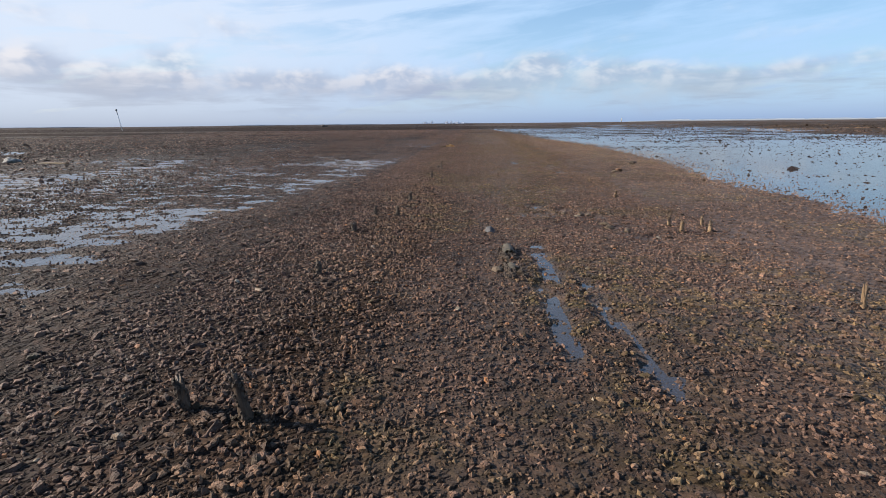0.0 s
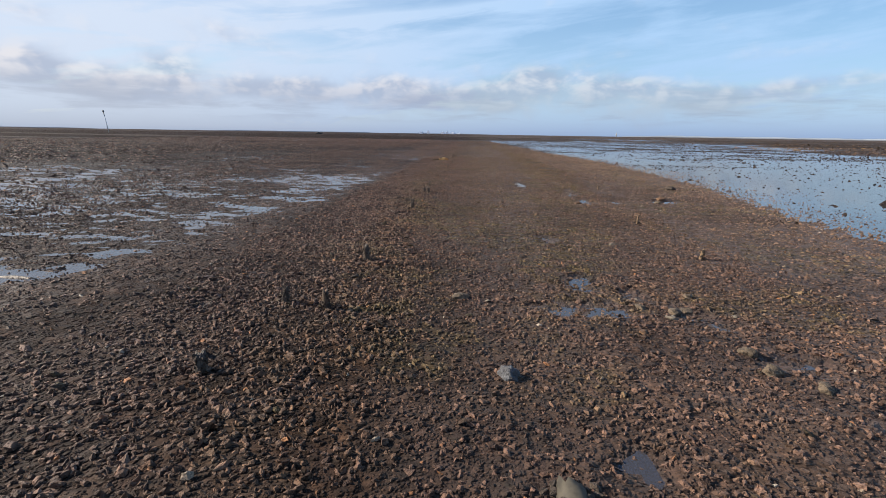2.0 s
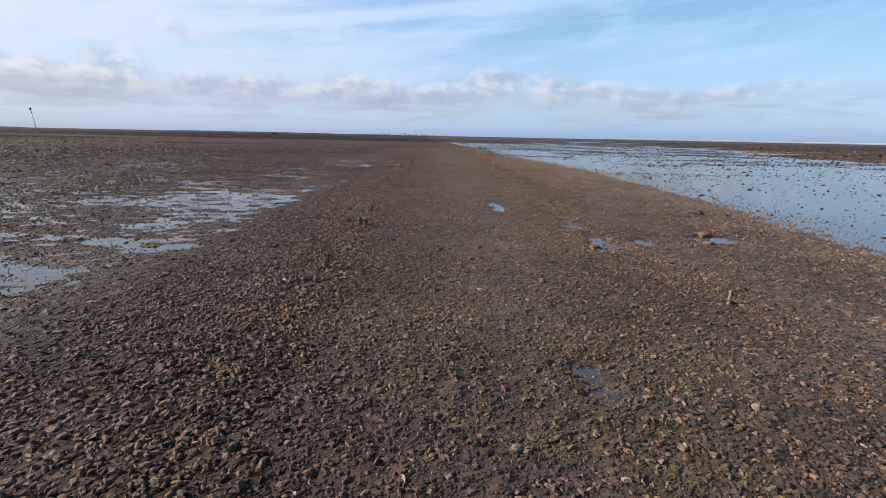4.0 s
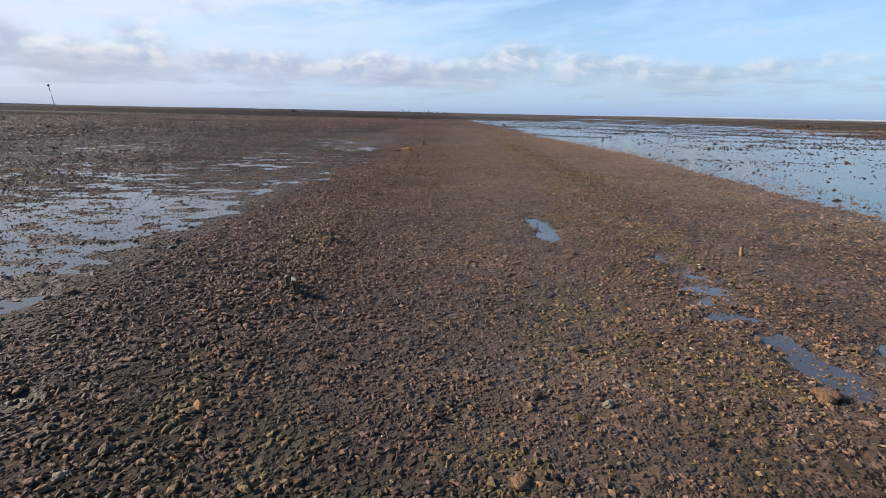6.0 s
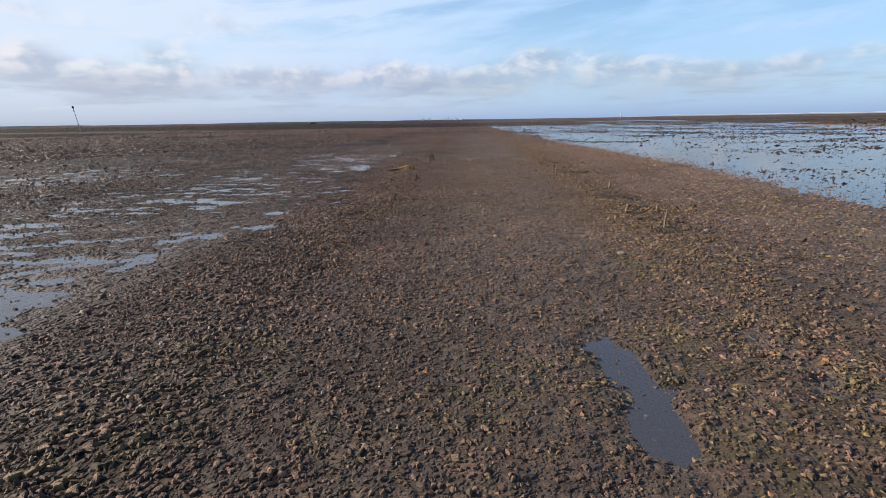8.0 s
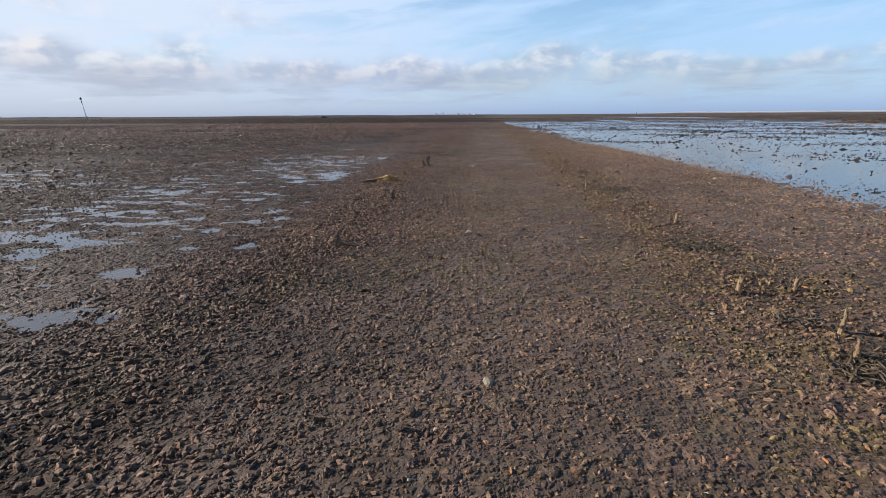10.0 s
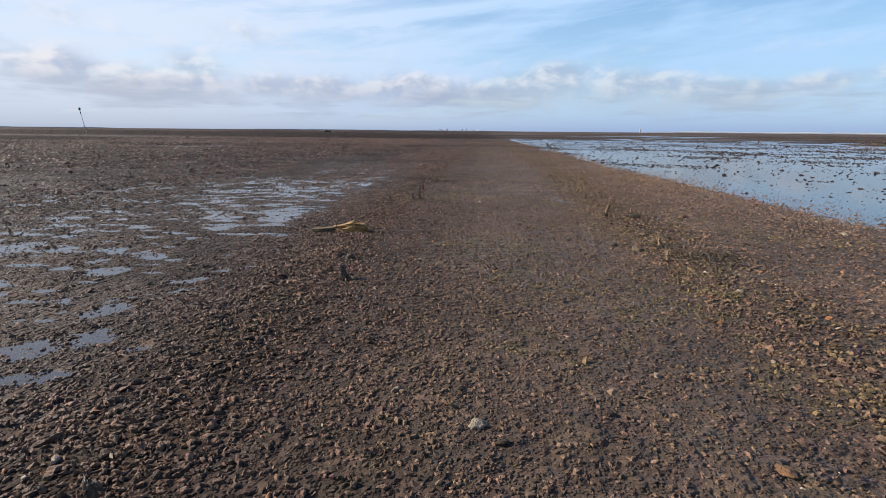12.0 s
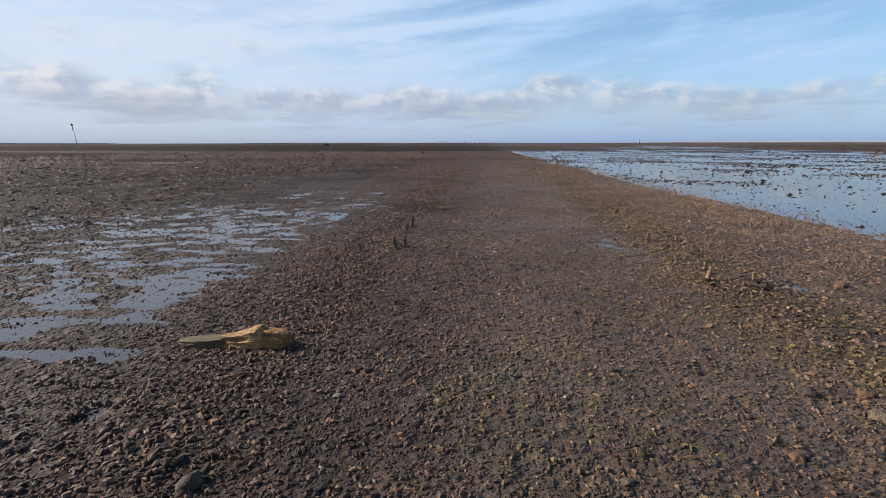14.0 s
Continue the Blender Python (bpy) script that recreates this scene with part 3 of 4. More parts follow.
# ---------------------------------------------------------------- shell and mud bits
def lump(seed, sides, tall, lean):
    """A small rounded clod or shell back: a dome over a ring, closed below."""
    r = np.random.RandomState(seed)
    a = np.linspace(0, 2 * np.pi, sides, endpoint=False) + r.uniform(-0.3, 0.3, sides)
    rad = 1 + r.uniform(-0.25, 0.25, sides)
    ring = np.stack([rad * np.cos(a), 0.8 * rad * np.sin(a), r.uniform(-0.2, 0.2, sides)], 1)
    v = np.vstack([ring, [[lean * r.uniform(-1, 1), lean * r.uniform(-1, 1), tall]]])
    f = [(i, (i + 1) % sides, sides) for i in range(sides)] + [(0, i + 1, i) for i in range(1, sides - 1)]
    return v, np.array(f)


SHAPES = [lump(1, 5, 0.75, 0.3), lump(2, 5, 0.9, 0.3), lump(3, 6, 0.7, 0.2), lump(4, 5, 0.6, 0.4), lump(5, 6, 0.85, 0.3), lump(6, 5, 0.8, 0.2), lump(7, 5, 0.5, 0.1)]


def flake(seed, sides, tall, lean, slim):
    """A broken shell or crumb, its foot sunk in the mud and open below."""
    r = np.random.RandomState(seed)
    a = np.linspace(0, 2 * np.pi, sides, endpoint=False) + r.uniform(-0.45, 0.45, sides)
    rad = 1 + r.uniform(-0.3, 0.3, sides)
    ring = np.stack([rad * np.cos(a), slim * rad * np.sin(a), -0.45 + r.uniform(-0.25, 0.25, sides)], 1)
    v = np.vstack([ring, [[lean * r.uniform(-1, 1), lean * slim * r.uniform(-1, 1), tall]]])
    return v, np.array([(i, (i + 1) % sides, sides) for i in range(sides)])


def clod(seed, sides):
    """A lumpy clod of mud: two uneven rings and a top."""
    r = np.random.RandomState(seed)
    rings = []
    for rad, z in ((1.0, -0.35), (0.82, 0.30)):
        a = np.linspace(0, 2 * np.pi, sides, endpoint=False) + r.uniform(-0.35, 0.35, sides)
        k = rad * (1 + r.uniform(-0.28, 0.28, sides))
        rings.append(np.stack([k * np.cos(a), 0.75 * k * np.sin(a), z + r.uniform(-0.18, 0.18, sides)], 1))
    v = np.vstack(rings + [[[r.uniform(-0.3, 0.3), r.uniform(-0.3, 0.3), 0.62]]])
    f = []
    for i in range(sides):
        j = (i + 1) % sides
        f += [(i, j, sides + j), (i, sides + j, sides + i), (sides + i, sides + j, 2 * sides)]
    return v, np.array(f)


def crumb(seed, sides, slim, tall):
    """A rounded, uneven crumb of shelly mud, its foot sunk and open below."""
    r = np.random.RandomState(seed)
    rings = []
    for rad, z in ((1.0, -0.30), (0.74, 0.42 * tall)):
        a = np.linspace(0, 2 * np.pi, sides, endpoint=False) + r.uniform(-0.32, 0.32, sides)
        k = rad * (1 + r.uniform(-0.22, 0.22, sides))
        rings.append(np.stack([k * np.cos(a), slim * k * np.sin(a), z + r.uniform(-0.14, 0.14, sides)], 1))
    v = np.vstack(rings + [[[r.uniform(-0.3, 0.3), slim * r.uniform(-0.3, 0.3), 0.62 * tall]]])
    f = []
    for i in range(sides):
        j = (i + 1) % sides
        f += [(i, j, sides + j), (i, sides + j, sides + i), (sides + i, sides + j, 2 * sides)]
    return v, np.array(f)


CRUMBS = [crumb(21 + i, 5 - i % 2, slim, tall) for i, (slim, tall) in enumerate(((0.8, 1.0), (0.55, 1.2), (0.7, 0.8), (0.9, 1.1), (0.5, 0.9), (0.65, 1.3), (0.8, 0.7), (0.45, 1.1)))]
FLAKES = [flake(1, 5, 0.60, 0.5, 0.75), flake(2, 5, 0.70, 0.4, 0.55), flake(3, 6, 0.55, 0.3, 0.8), flake(4, 5, 0.60, 0.6, 0.5), flake(5, 5, 0.75, 0.5, 0.45), flake(6, 5, 0.50, 0.4, 0.85), flake(7, 5, 0.65, 0.6, 0.7)]
CLODS = [clod(11, 6), clod(12, 6), clod(13, 5), clod(14, 6), clod(15, 5)]


def turns(n, rng, tip):
    """Random turns about z, leaning over by up to about tip radians."""
    yaw, lean, way = rng.uniform(0, 2 * np.pi, n), rng.normal(0, tip, n), rng.uniform(0, 2 * np.pi, n)
    cz, sz, c, s = np.cos(yaw), np.sin(yaw), np.cos(lean), np.sin(lean)
    ax, ay = np.cos(way), np.sin(way)
    tiltm = np.empty((n, 3, 3))
    tiltm[:, 0, 0], tiltm[:, 0, 1], tiltm[:, 0, 2] = c + ax * ax * (1 - c), ax * ay * (1 - c), ay * s
    tiltm[:, 1, 0], tiltm[:, 1, 1], tiltm[:, 1, 2] = ax * ay * (1 - c), c + ay * ay * (1 - c), -ax * s
    tiltm[:, 2, 0], tiltm[:, 2, 1], tiltm[:, 2, 2] = -ay * s, ax * s, c
    spin = np.zeros((n, 3, 3))
    spin[:, 0, 0], spin[:, 0, 1], spin[:, 1, 0], spin[:, 1, 1], spin[:, 2, 2] = cz, -sz, sz, cz, 1
    return tiltm @ spin


def strewn(name, x, y, size, rng, mat, label, category, tip=0.45, sink=0.10, low=-0.006, flat=0.85, shapes=None, round_off=False):
    """Many bits in one mesh, lying on the ground at x, y."""
    shapes = shapes or FLAKES
    h, warm, wet, silt, _, _, _, algae = terrain(x, y)
    h = np.maximum(h, low)
    zone = np.stack([warm, wet, silt, algae], 1)
    kind = rng.randint(0, len(shapes), len(x))
    vs, fs, zs, at = [], [], [], 0
    for k, (v, f) in enumerate(shapes):
        on = np.nonzero(kind == k)[0]
        if not len(on):
            continue
        rot = turns(len(on), rng, tip)
        stretch = np.stack([rng.uniform(0.8, 1.45, len(on)), rng.uniform(0.7, 1.1, len(on)), flat * rng.uniform(0.6, 1.1, len(on))], 1)
        p = np.einsum("nij,nmj->nmi", rot, v[None] * stretch[:, None, :]) * size[on, None, None]
        p[:, :, 0] += x[on, None]
        p[:, :, 1] += y[on, None]
        p[:, :, 2] += (h[on] + size[on] * sink)[:, None]
        vs.append(p.reshape(-1, 3))
        fs.append((f[None] + (at + np.arange(len(on)) * len(v))[:, None, None]).reshape(-1, 3))
        zs.append(np.repeat(zone[on], len(v), 0))
        at += len(on) * len(v)
    me = mesh_of(name, np.vstack(vs), np.vstack(fs), mat, np.vstack(zs), round_off)
    return tagged(new(name, me), label, category, kind="stuff")


def spots(n, x0, x1, y0, y1, rng, soft=(0, 0, 0, 0)):
    """Places on the flat, thinning out over the given widths at the four edges."""
    x, y = rng.uniform(x0, x1, n), rng.uniform(y0, y1, n)
    fade = np.ones(n)
    for w, d in zip(soft, (x - x0, x1 - x, y - y0, y1 - y)):
        if w:
            fade = fade * smooth(0, w, d)
    keep = rng.uniform(0, 1, n) < terrain(x, y)[4] * fade
    return x[keep], y[keep]


def sizes(x, y, base, rng, most=0.75):
    coarse = terrain(x, y)[5]
    return base * (0.30 + 0.80 * coarse) * np.exp(np.clip(rng.normal(0, 0.34, len(x)), -0.8, most))


rng = np.random.RandomState(5)
bx, by = spots(255000, -2.1, 2.9, 2.7, 30.0, rng, (0.5, 0.5, 0, 4))
strewn("shell_litter", bx, by, sizes(bx, by, 0.0130, rng, 0.5) * (1 - 0.14 * smooth(0.2, 1.2, bx)), rng, CLOD, "dense litter of broken brown shells and mud crumbs", "shell litter", tip=0.32, flat=1.05, shapes=CRUMBS[:4] + FLAKES)
bx, by = spots(40000, -2.2, 3.0, 2.7, 28.0, rng, (0.6, 0.6, 0, 5))
strewn("shell_litter", bx, by, sizes(bx, by, 0.0088, rng, 0.6), rng, SPECK, "small shell splinters between the mud crumbs", "shell litter", tip=0.6, flat=1.0)
bx, by = spots(140000, -9.5, -1.8, 3.0, 38.0, rng, (3, 0.6, 0, 8))
strewn("shell_litter", bx, by, sizes(bx, by, 0.0152, rng, 0.5) * (1 + 0.55 * smooth(-2.5, -7.0, bx)), rng, CLOD, "coarse dark mud clods and shells among pools", "shell litter", low=-0.003, flat=1.1)
bx, by = spots(95000, 2.5, 7.4, 3.0, 40.0, rng, (0.8, 0, 0, 8))
strewn("shell_litter", bx, by, sizes(bx, by, 0.0138, rng, 0.5) * (1 + 0.4 * smooth(3.0, 5.0, bx)), rng, CLOD, "brown shell litter along the water's edge", "shell litter", flat=0.95, round_off=True)
bx, by = rng.normal(2.85, 0.38, 8000), rng.uniform(14.5, 36.0, 8000)
keep = rng.uniform(0, 1, 8000) < smooth(14.5, 18.0, by) * (1 - smooth(30, 36, by))
bx, by = bx[keep], by[keep]
strewn("shell_litter", bx, by, sizes(bx, by, 0.0120, rng, 0.5), rng, CLOD, "raised band of coarse weedy shells beside the track", "shell litter", tip=0.7, sink=0.25, flat=1.1, shapes=CRUMBS)
bx, by = spots(6000, -1.6, 5.2, 3.0, 36.0, rng, (0.6, 0.5, 0, 6))
strewn("shell_litter", bx, by, sizes(bx, by, 0.023, rng, 0.5), rng, CLOD, "larger broken shells standing out of the mud", "shell litter", tip=0.6, flat=0.8)
bx, by = spots(60000, -4.0, 5.5, 26.0, 54.0, rng, (1, 0, 4, 12))
strewn("shell_litter", bx, by, sizes(bx, by, 0.022, rng), rng, CLOD, "shell litter and clods farther along the flat", "shell litter", flat=0.9)
bx, by = spots(30000, -14.0, 6.0, 36.0, 90.0, rng, (3, 0, 12, 20))
strewn("mud_clods", bx, by, sizes(bx, by, 0.045, rng), rng, CLOD, "brown clods and shell banks far along the flat", "mud clods", flat=0.6)
bx, by = spots(72000, -46.0, -5.0, 8.0, 95.0, rng, (10, 2, 3, 20))
strewn("mud_clods", bx, by, sizes(bx, by, 0.060, rng) * (1 + 0.8 * smooth(40, 90, by)), rng, CLOD, "dark coarse clods of mud on the far flat", "mud clods", flat=0.6)
bx, by = spots(6000, -9.0, -0.6, 3.0, 40.0, rng, (3, 1.2, 0, 8))
strewn("mud_clods", bx, by, sizes(bx, by, 0.025, rng, 0.45), rng, CLOD, "lumpy dark clods standing among the pools", "mud clods", tip=0.25, flat=0.7, shapes=CLODS)
bx, by = spots(6000, 20.0, 70.0, 36.0, 120.0, rng, (6, 10, 10, 20))
strewn("mud_clods", bx, by, sizes(bx, by, 0.13, rng), rng, CLOD, "brown mussel banks beyond the channel", "mud clods", flat=0.25)


def channel_lumps():
    """Dark weed-grown clumps standing out of the shallow channel, thicker in drifts."""
    r = np.random.RandomState(9)
    x, y = r.uniform(4.6, 38.0, 180000), r.uniform(6.0, 98.0, 180000)
    t = terrain(x, y)
    drift = smooth(0.02, 0.32, fbm(x / 1.9, y, 2.0, 131, 4)) * (0.30 + 0.70 * smooth(15, 26, y - 0.2 * x)) + 0.13
    drift = drift * (1 - 0.5 * smooth(45, 70, y))
    keep = (t[6] > 0.25) & (r.uniform(0, 1, len(x)) < drift)
    x, y = x[keep], y[keep]
    size = (0.029 + 0.013 * smooth(20, 50, y)) * np.exp(r.normal(0, 0.45, len(x)))
    return strewn("mussel_clumps", x, y, size, r, MUSSEL, "dark mussel and weed clumps standing out of shallow water", "mussel clumps",
                  tip=0.15, sink=0.12, low=-0.004, flat=0.55)


channel_lumps()


# ---------------------------------------------------------------- helpers for things
def link_mesh(name, bm, mat, parent=None, label="", smooth_faces=True):
    bmesh.ops.recalc_face_normals(bm, faces=bm.faces)
    me = bpy.data.meshes.new(name)
    bm.to_mesh(me)
    bm.free()
    me.polygons.foreach_set("use_smooth", np.full(len(me.polygons), smooth_faces))
    me.materials.append(mat)
    ob = new(name, me)
    if parent:
        ob.parent = parent
    if label:
        ob["label"] = label
    return ob


def part(name, bm, mat, parent, label="", smooth_faces=True):
    return link_mesh(name, bm, mat, parent, label, smooth_faces)


def lofted(rings, cap=True):
    """A skin over rings of points, all of one length."""
    bm = bmesh.new()
    rows = [[bm.verts.new(p) for p in ring] for ring in rings]
    k = len(rows[0])
    for a, b in zip(rows, rows[1:]):
        for i in range(k):
            bm.faces.new((a[i], a[(i + 1) % k], b[(i + 1) % k], b[i]))
    if cap:
        for row in (rows[0], rows[-1]):
            c = Vector((0, 0, 0))
            for v in row:
                c += v.co
            mid = bm.verts.new(c / k)
            for i in range(k):
                bm.faces.new((row[i], row[(i + 1) % k], mid))
    return bm


def level(x, y):
    return float(terrain(np.array([x]), np.array([y]))[0][0])


def bits(r, n, spread, size):
    """A few shell bits joined, round the origin."""
    bm = bmesh.new()
    for _ in range(n):
        v, f = SHAPES[r.randint(0, len(SHAPES) - 1)]
        s, a, d = size * r.uniform(0.6, 1.4), r.uniform(0, 6.28), spread * math.sqrt(r.uniform(0.1, 1))
        m = Matrix.Translation((d * math.cos(a), d * math.sin(a), s * 0.3)) @ Euler((r.uniform(-0.8, 0.8), r.uniform(-0.8, 0.8), r.uniform(0, 6.28))).to_matrix().to_4x4()
        vs = [bm.verts.new(m @ (Vector(p) * s)) for p in v]
        for tri in f:
            bm.faces.new([vs[i] for i in tri])
    return bm


# ---------------------------------------------------------------- stakes of the old causeway
def stake(x, y, tall, seed, pale):
    r = random.Random(seed)
    base = new("wooden_stake")
    base.matrix_world = pose(x, y, level(x, y), r.uniform(-7, 7), r.uniform(-9, 9), r.uniform(0, 360))
    rad, sides, rings = (r.uniform(0.012, 0.018) if pale else r.uniform(0.016, 0.026)), 10, []
    ridge = [r.uniform(0.80, 1.18) for _ in range(sides)]
    top = [tall * r.choice((0.45, 0.7, 0.85, 0.95, 1.05)) * r.uniform(0.9, 1.05) for _ in range(sides)]
    for z in (-0.06, 0.0, 0.25, 0.5, 0.75, 0.92, 1.0):
        ring = []
        for i in range(sides):
            a = 2 * math.pi * i / sides
            k = rad * ridge[i] * (1.15 - 0.30 * max(z, 0)) * r.uniform(0.93, 1.07) * (0.78 if z == 1.0 else 1.0)
            ring.append((k * math.cos(a), k * math.sin(a), z if z < 0 else z * top[i]))
        rings.append(ring)
    part("post", lofted(rings), STAKE_WOOD if pale else DARK_WOOD, base)
    crust = bmesh.new()
    for _ in range(10 if pale else 40):
        v, f = CLODS[r.randint(0, 4)]
        a, z, sz = r.uniform(0, 6.28), tall * r.uniform(0.0, 0.85), r.uniform(0.006, 0.013)
        m = Matrix.Translation((rad * 1.02 * math.cos(a), rad * 1.02 * math.sin(a), z)) @ Euler((0, math.pi / 2, a)).to_matrix().to_4x4()
        vs = [crust.verts.new(m @ (Vector(q) * sz)) for q in v]
        for tri in f:
            crust.faces.new([vs[i] for i in tri])
    tagged(part("mud_crust", crust, STONE, base, "mud and barnacles caked on the wood", False), kind="stuff")
    tagged(part("shell_crust", bits(r, 12, 0.055, 0.016), SHELL, base, "shells and mud caught round the foot", False), kind="stuff")
    return tagged(base, "short eroded wooden stake, " + ("bleached brown" if pale else "dark and sodden") + ", standing in shelly mud", "stake",
                  "stakes of the old causeway")


LEFT_STAKES = [
    (-0.91, 3.29, 0.15), (-0.64, 3.24, 0.21), (-0.92, 5.01, 0.11), (-1.01, 6.46, 0.10), (-0.97, 7.38, 0.12), (-0.69, 7.32, 0.13),
    (-0.68, 8.49, 0.13), (-0.62, 11.45, 0.16), (-0.62, 13.52, 0.09), (-0.53, 13.38, 0.11), (-0.62, 14.64, 0.11), (-0.94, 14.58, 0.07),
    (-0.47, 20.46, 0.14), (-0.41, 22.96, 0.12), (-0.52, 27.45, 0.15), (-0.43, 27.60, 0.13), (-0.56, 28.47, 0.14), (-0.89, 27.29, 0.10),
    (-0.55, 28.92, 0.14)]
RIGHT_STAKES = [
    (2.27, 6.79, 0.13), (2.29, 6.51, 0.12), (2.62, 6.81, 0.11), (2.57, 6.52, 0.12), (2.48, 4.46, 0.15), (2.29, 8.83, 0.11), (2.36, 10.70, 0.11),
    (2.86, 14.53, 0.09), (2.67, 18.56, 0.10), (2.54, 19.42, 0.13), (2.77, 18.82, 0.15), (2.92, 19.47, 0.11), (2.90, 21.46, 0.13),
    (2.44, 23.81, 0.12), (2.56, 24.38, 0.11), (2.59, 26.74, 0.13), (2.48, 26.41, 0.15), (2.81, 26.30, 0.13), (2.52, 28.14, 0.13), (2.86, 28.16, 0.12)]
for i, (px, py, tall) in enumerate(LEFT_STAKES):
    stake(px, py, tall, 300 + i, False)
for i, (px, py, tall) in enumerate(RIGHT_STAKES):
    stake(px, py, tall, 400 + i, True)


# ---------------------------------------------------------------- stones
def stone(x, y, size, mat, label, seed, flat=0.6):
    bm = bmesh.new()
    bmesh.ops.create_icosphere(bm, subdivisions=3, radius=1.0)
    off = Vector((seed * 3.7, seed * 1.9, 0))
    for v in bm.verts:
        k = 1 + 0.45 * noise.noise(v.co * 1.4 + off) + 0.22 * noise.noise(v.co * 3.1 + off) + 0.10 * noise.noise(v.co * 7.0 + off)
        v.co = Vector((v.co.x * 1.15, v.co.y * 0.85, v.co.z * flat)) * k * size
    ob = link_mesh("stone", bm, mat)
    ob.matrix_world = pose(x, y, level(x, y) + size * flat * 0.25, 0, 0, seed * 47 % 360)
    return tagged(ob, label, "stone", "loose stones on the mud")


for i, (px, py, s) in enumerate(((1.64, 6.89, 0.040), (1.63, 6.67, 0.045), (1.77, 6.53, 0.036), (4.46, 14.91, 0.09), (2.09, 24.41, 0.040), (-1.66, 19.06, 0.05), (-0.52, 23.53, 0.045))):
    stone(px, py, s, PALE_STONE if px > 1.6 and py < 7 else STONE, "brown wet stone half sunk in mud", 11 + i)
for i, (px, py, s) in enumerate(((0.15, 7.64, 0.050), (1.50, 7.46, 0.040), (0.395, 5.20, 0.042), (3.37, 12.68, 0.05), (0.90, 11.61, 0.022), (1.40, 11.17, 0.025), (2.27, 24.21, 0.045), (2.59, 25.02, 0.03), (2.04, 22.51, 0.03))):
    stone(px, py, s, PALE_STONE, "pale buff stone lying on shelly mud", 31 + i)
for i, (px, py, s) in enumerate(((3.62, 13.22, 0.075), (1.15, 11.21, 0.030), (1.98, 12.41, 0.045), (3.53, 26.32, 0.055), (1.74, 23.90, 0.03), (1.39, 18.92, 0.028))):
    stone(px, py, s, RUST_STONE, "orange-stained stone on the mudflat", 51 + i)
for i, (px, py, s) in enumerate(((1.30, 17.11, 0.020), (1.31, 16.86, 0.030), (1.18, 17.68, 0.018), (2.35, 24.41, 0.034), (2.26, 24.63, 0.028), (1.82, 20.88, 0.030),
                                (-0.55, 20.55, 0.028), (1.96, 12.38, 0.036), (0.63, 11.88, 0.030), (2.86, 13.67, 0.030), (2.74, 13.77, 0.026), (1.57, 5.21, 0.020), (1.19, 7.12, 0.026))):
    stone(px, py, s, RUST_STONE, "small rust-orange stone among shells", 101 + i, 0.55)
for i, (px, py, s) in enumerate(((3.04, 18.43, 0.030), (1.60, 21.56, 0.020), (2.66, 22.93, 0.022), (0.34, 21.31, 0.014), (1.04, 12.31, 0.022), (-0.78, 11.83, 0.020), (0.86, 14.36, 0.020),
                                (1.17, 12.46, 0.018), (0.93, 4.52, 0.022), (0.12, 4.40, 0.018), (1.44, 7.35, 0.028), (1.65, 9.35, 0.026), (1.84, 7.40, 0.018), (5.05, 25.37, 0.040),
                                (1.92, 17.55, 0.032), (0.72, 21.06, 0.034))):
    stone(px, py, s, CREAM_STONE, "small cream stone lying among shells", 131 + i, 0.6)
for i, (px, py, s) in enumerate(((1.61, 7.54, 0.045), (1.71, 7.75, 0.035), (1.31, 7.53, 0.032), (1.66, 22.49, 0.025), (1.04, 23.70, 0.022), (2.48, 4.75, 0.020))):
    stone(px, py, s, PALE_STONE, "buff stone bedded in shelly mud", 161 + i, 0.5)
stone(0.385, 6.56, 0.043, BLUE_STONE, "blue-grey stone standing out of shelly mud", 91, 0.95)
stone(-14.8, 16.66, 0.24, GREY_STONE, "large pale grey boulder on dark mud", 71, 0.5)


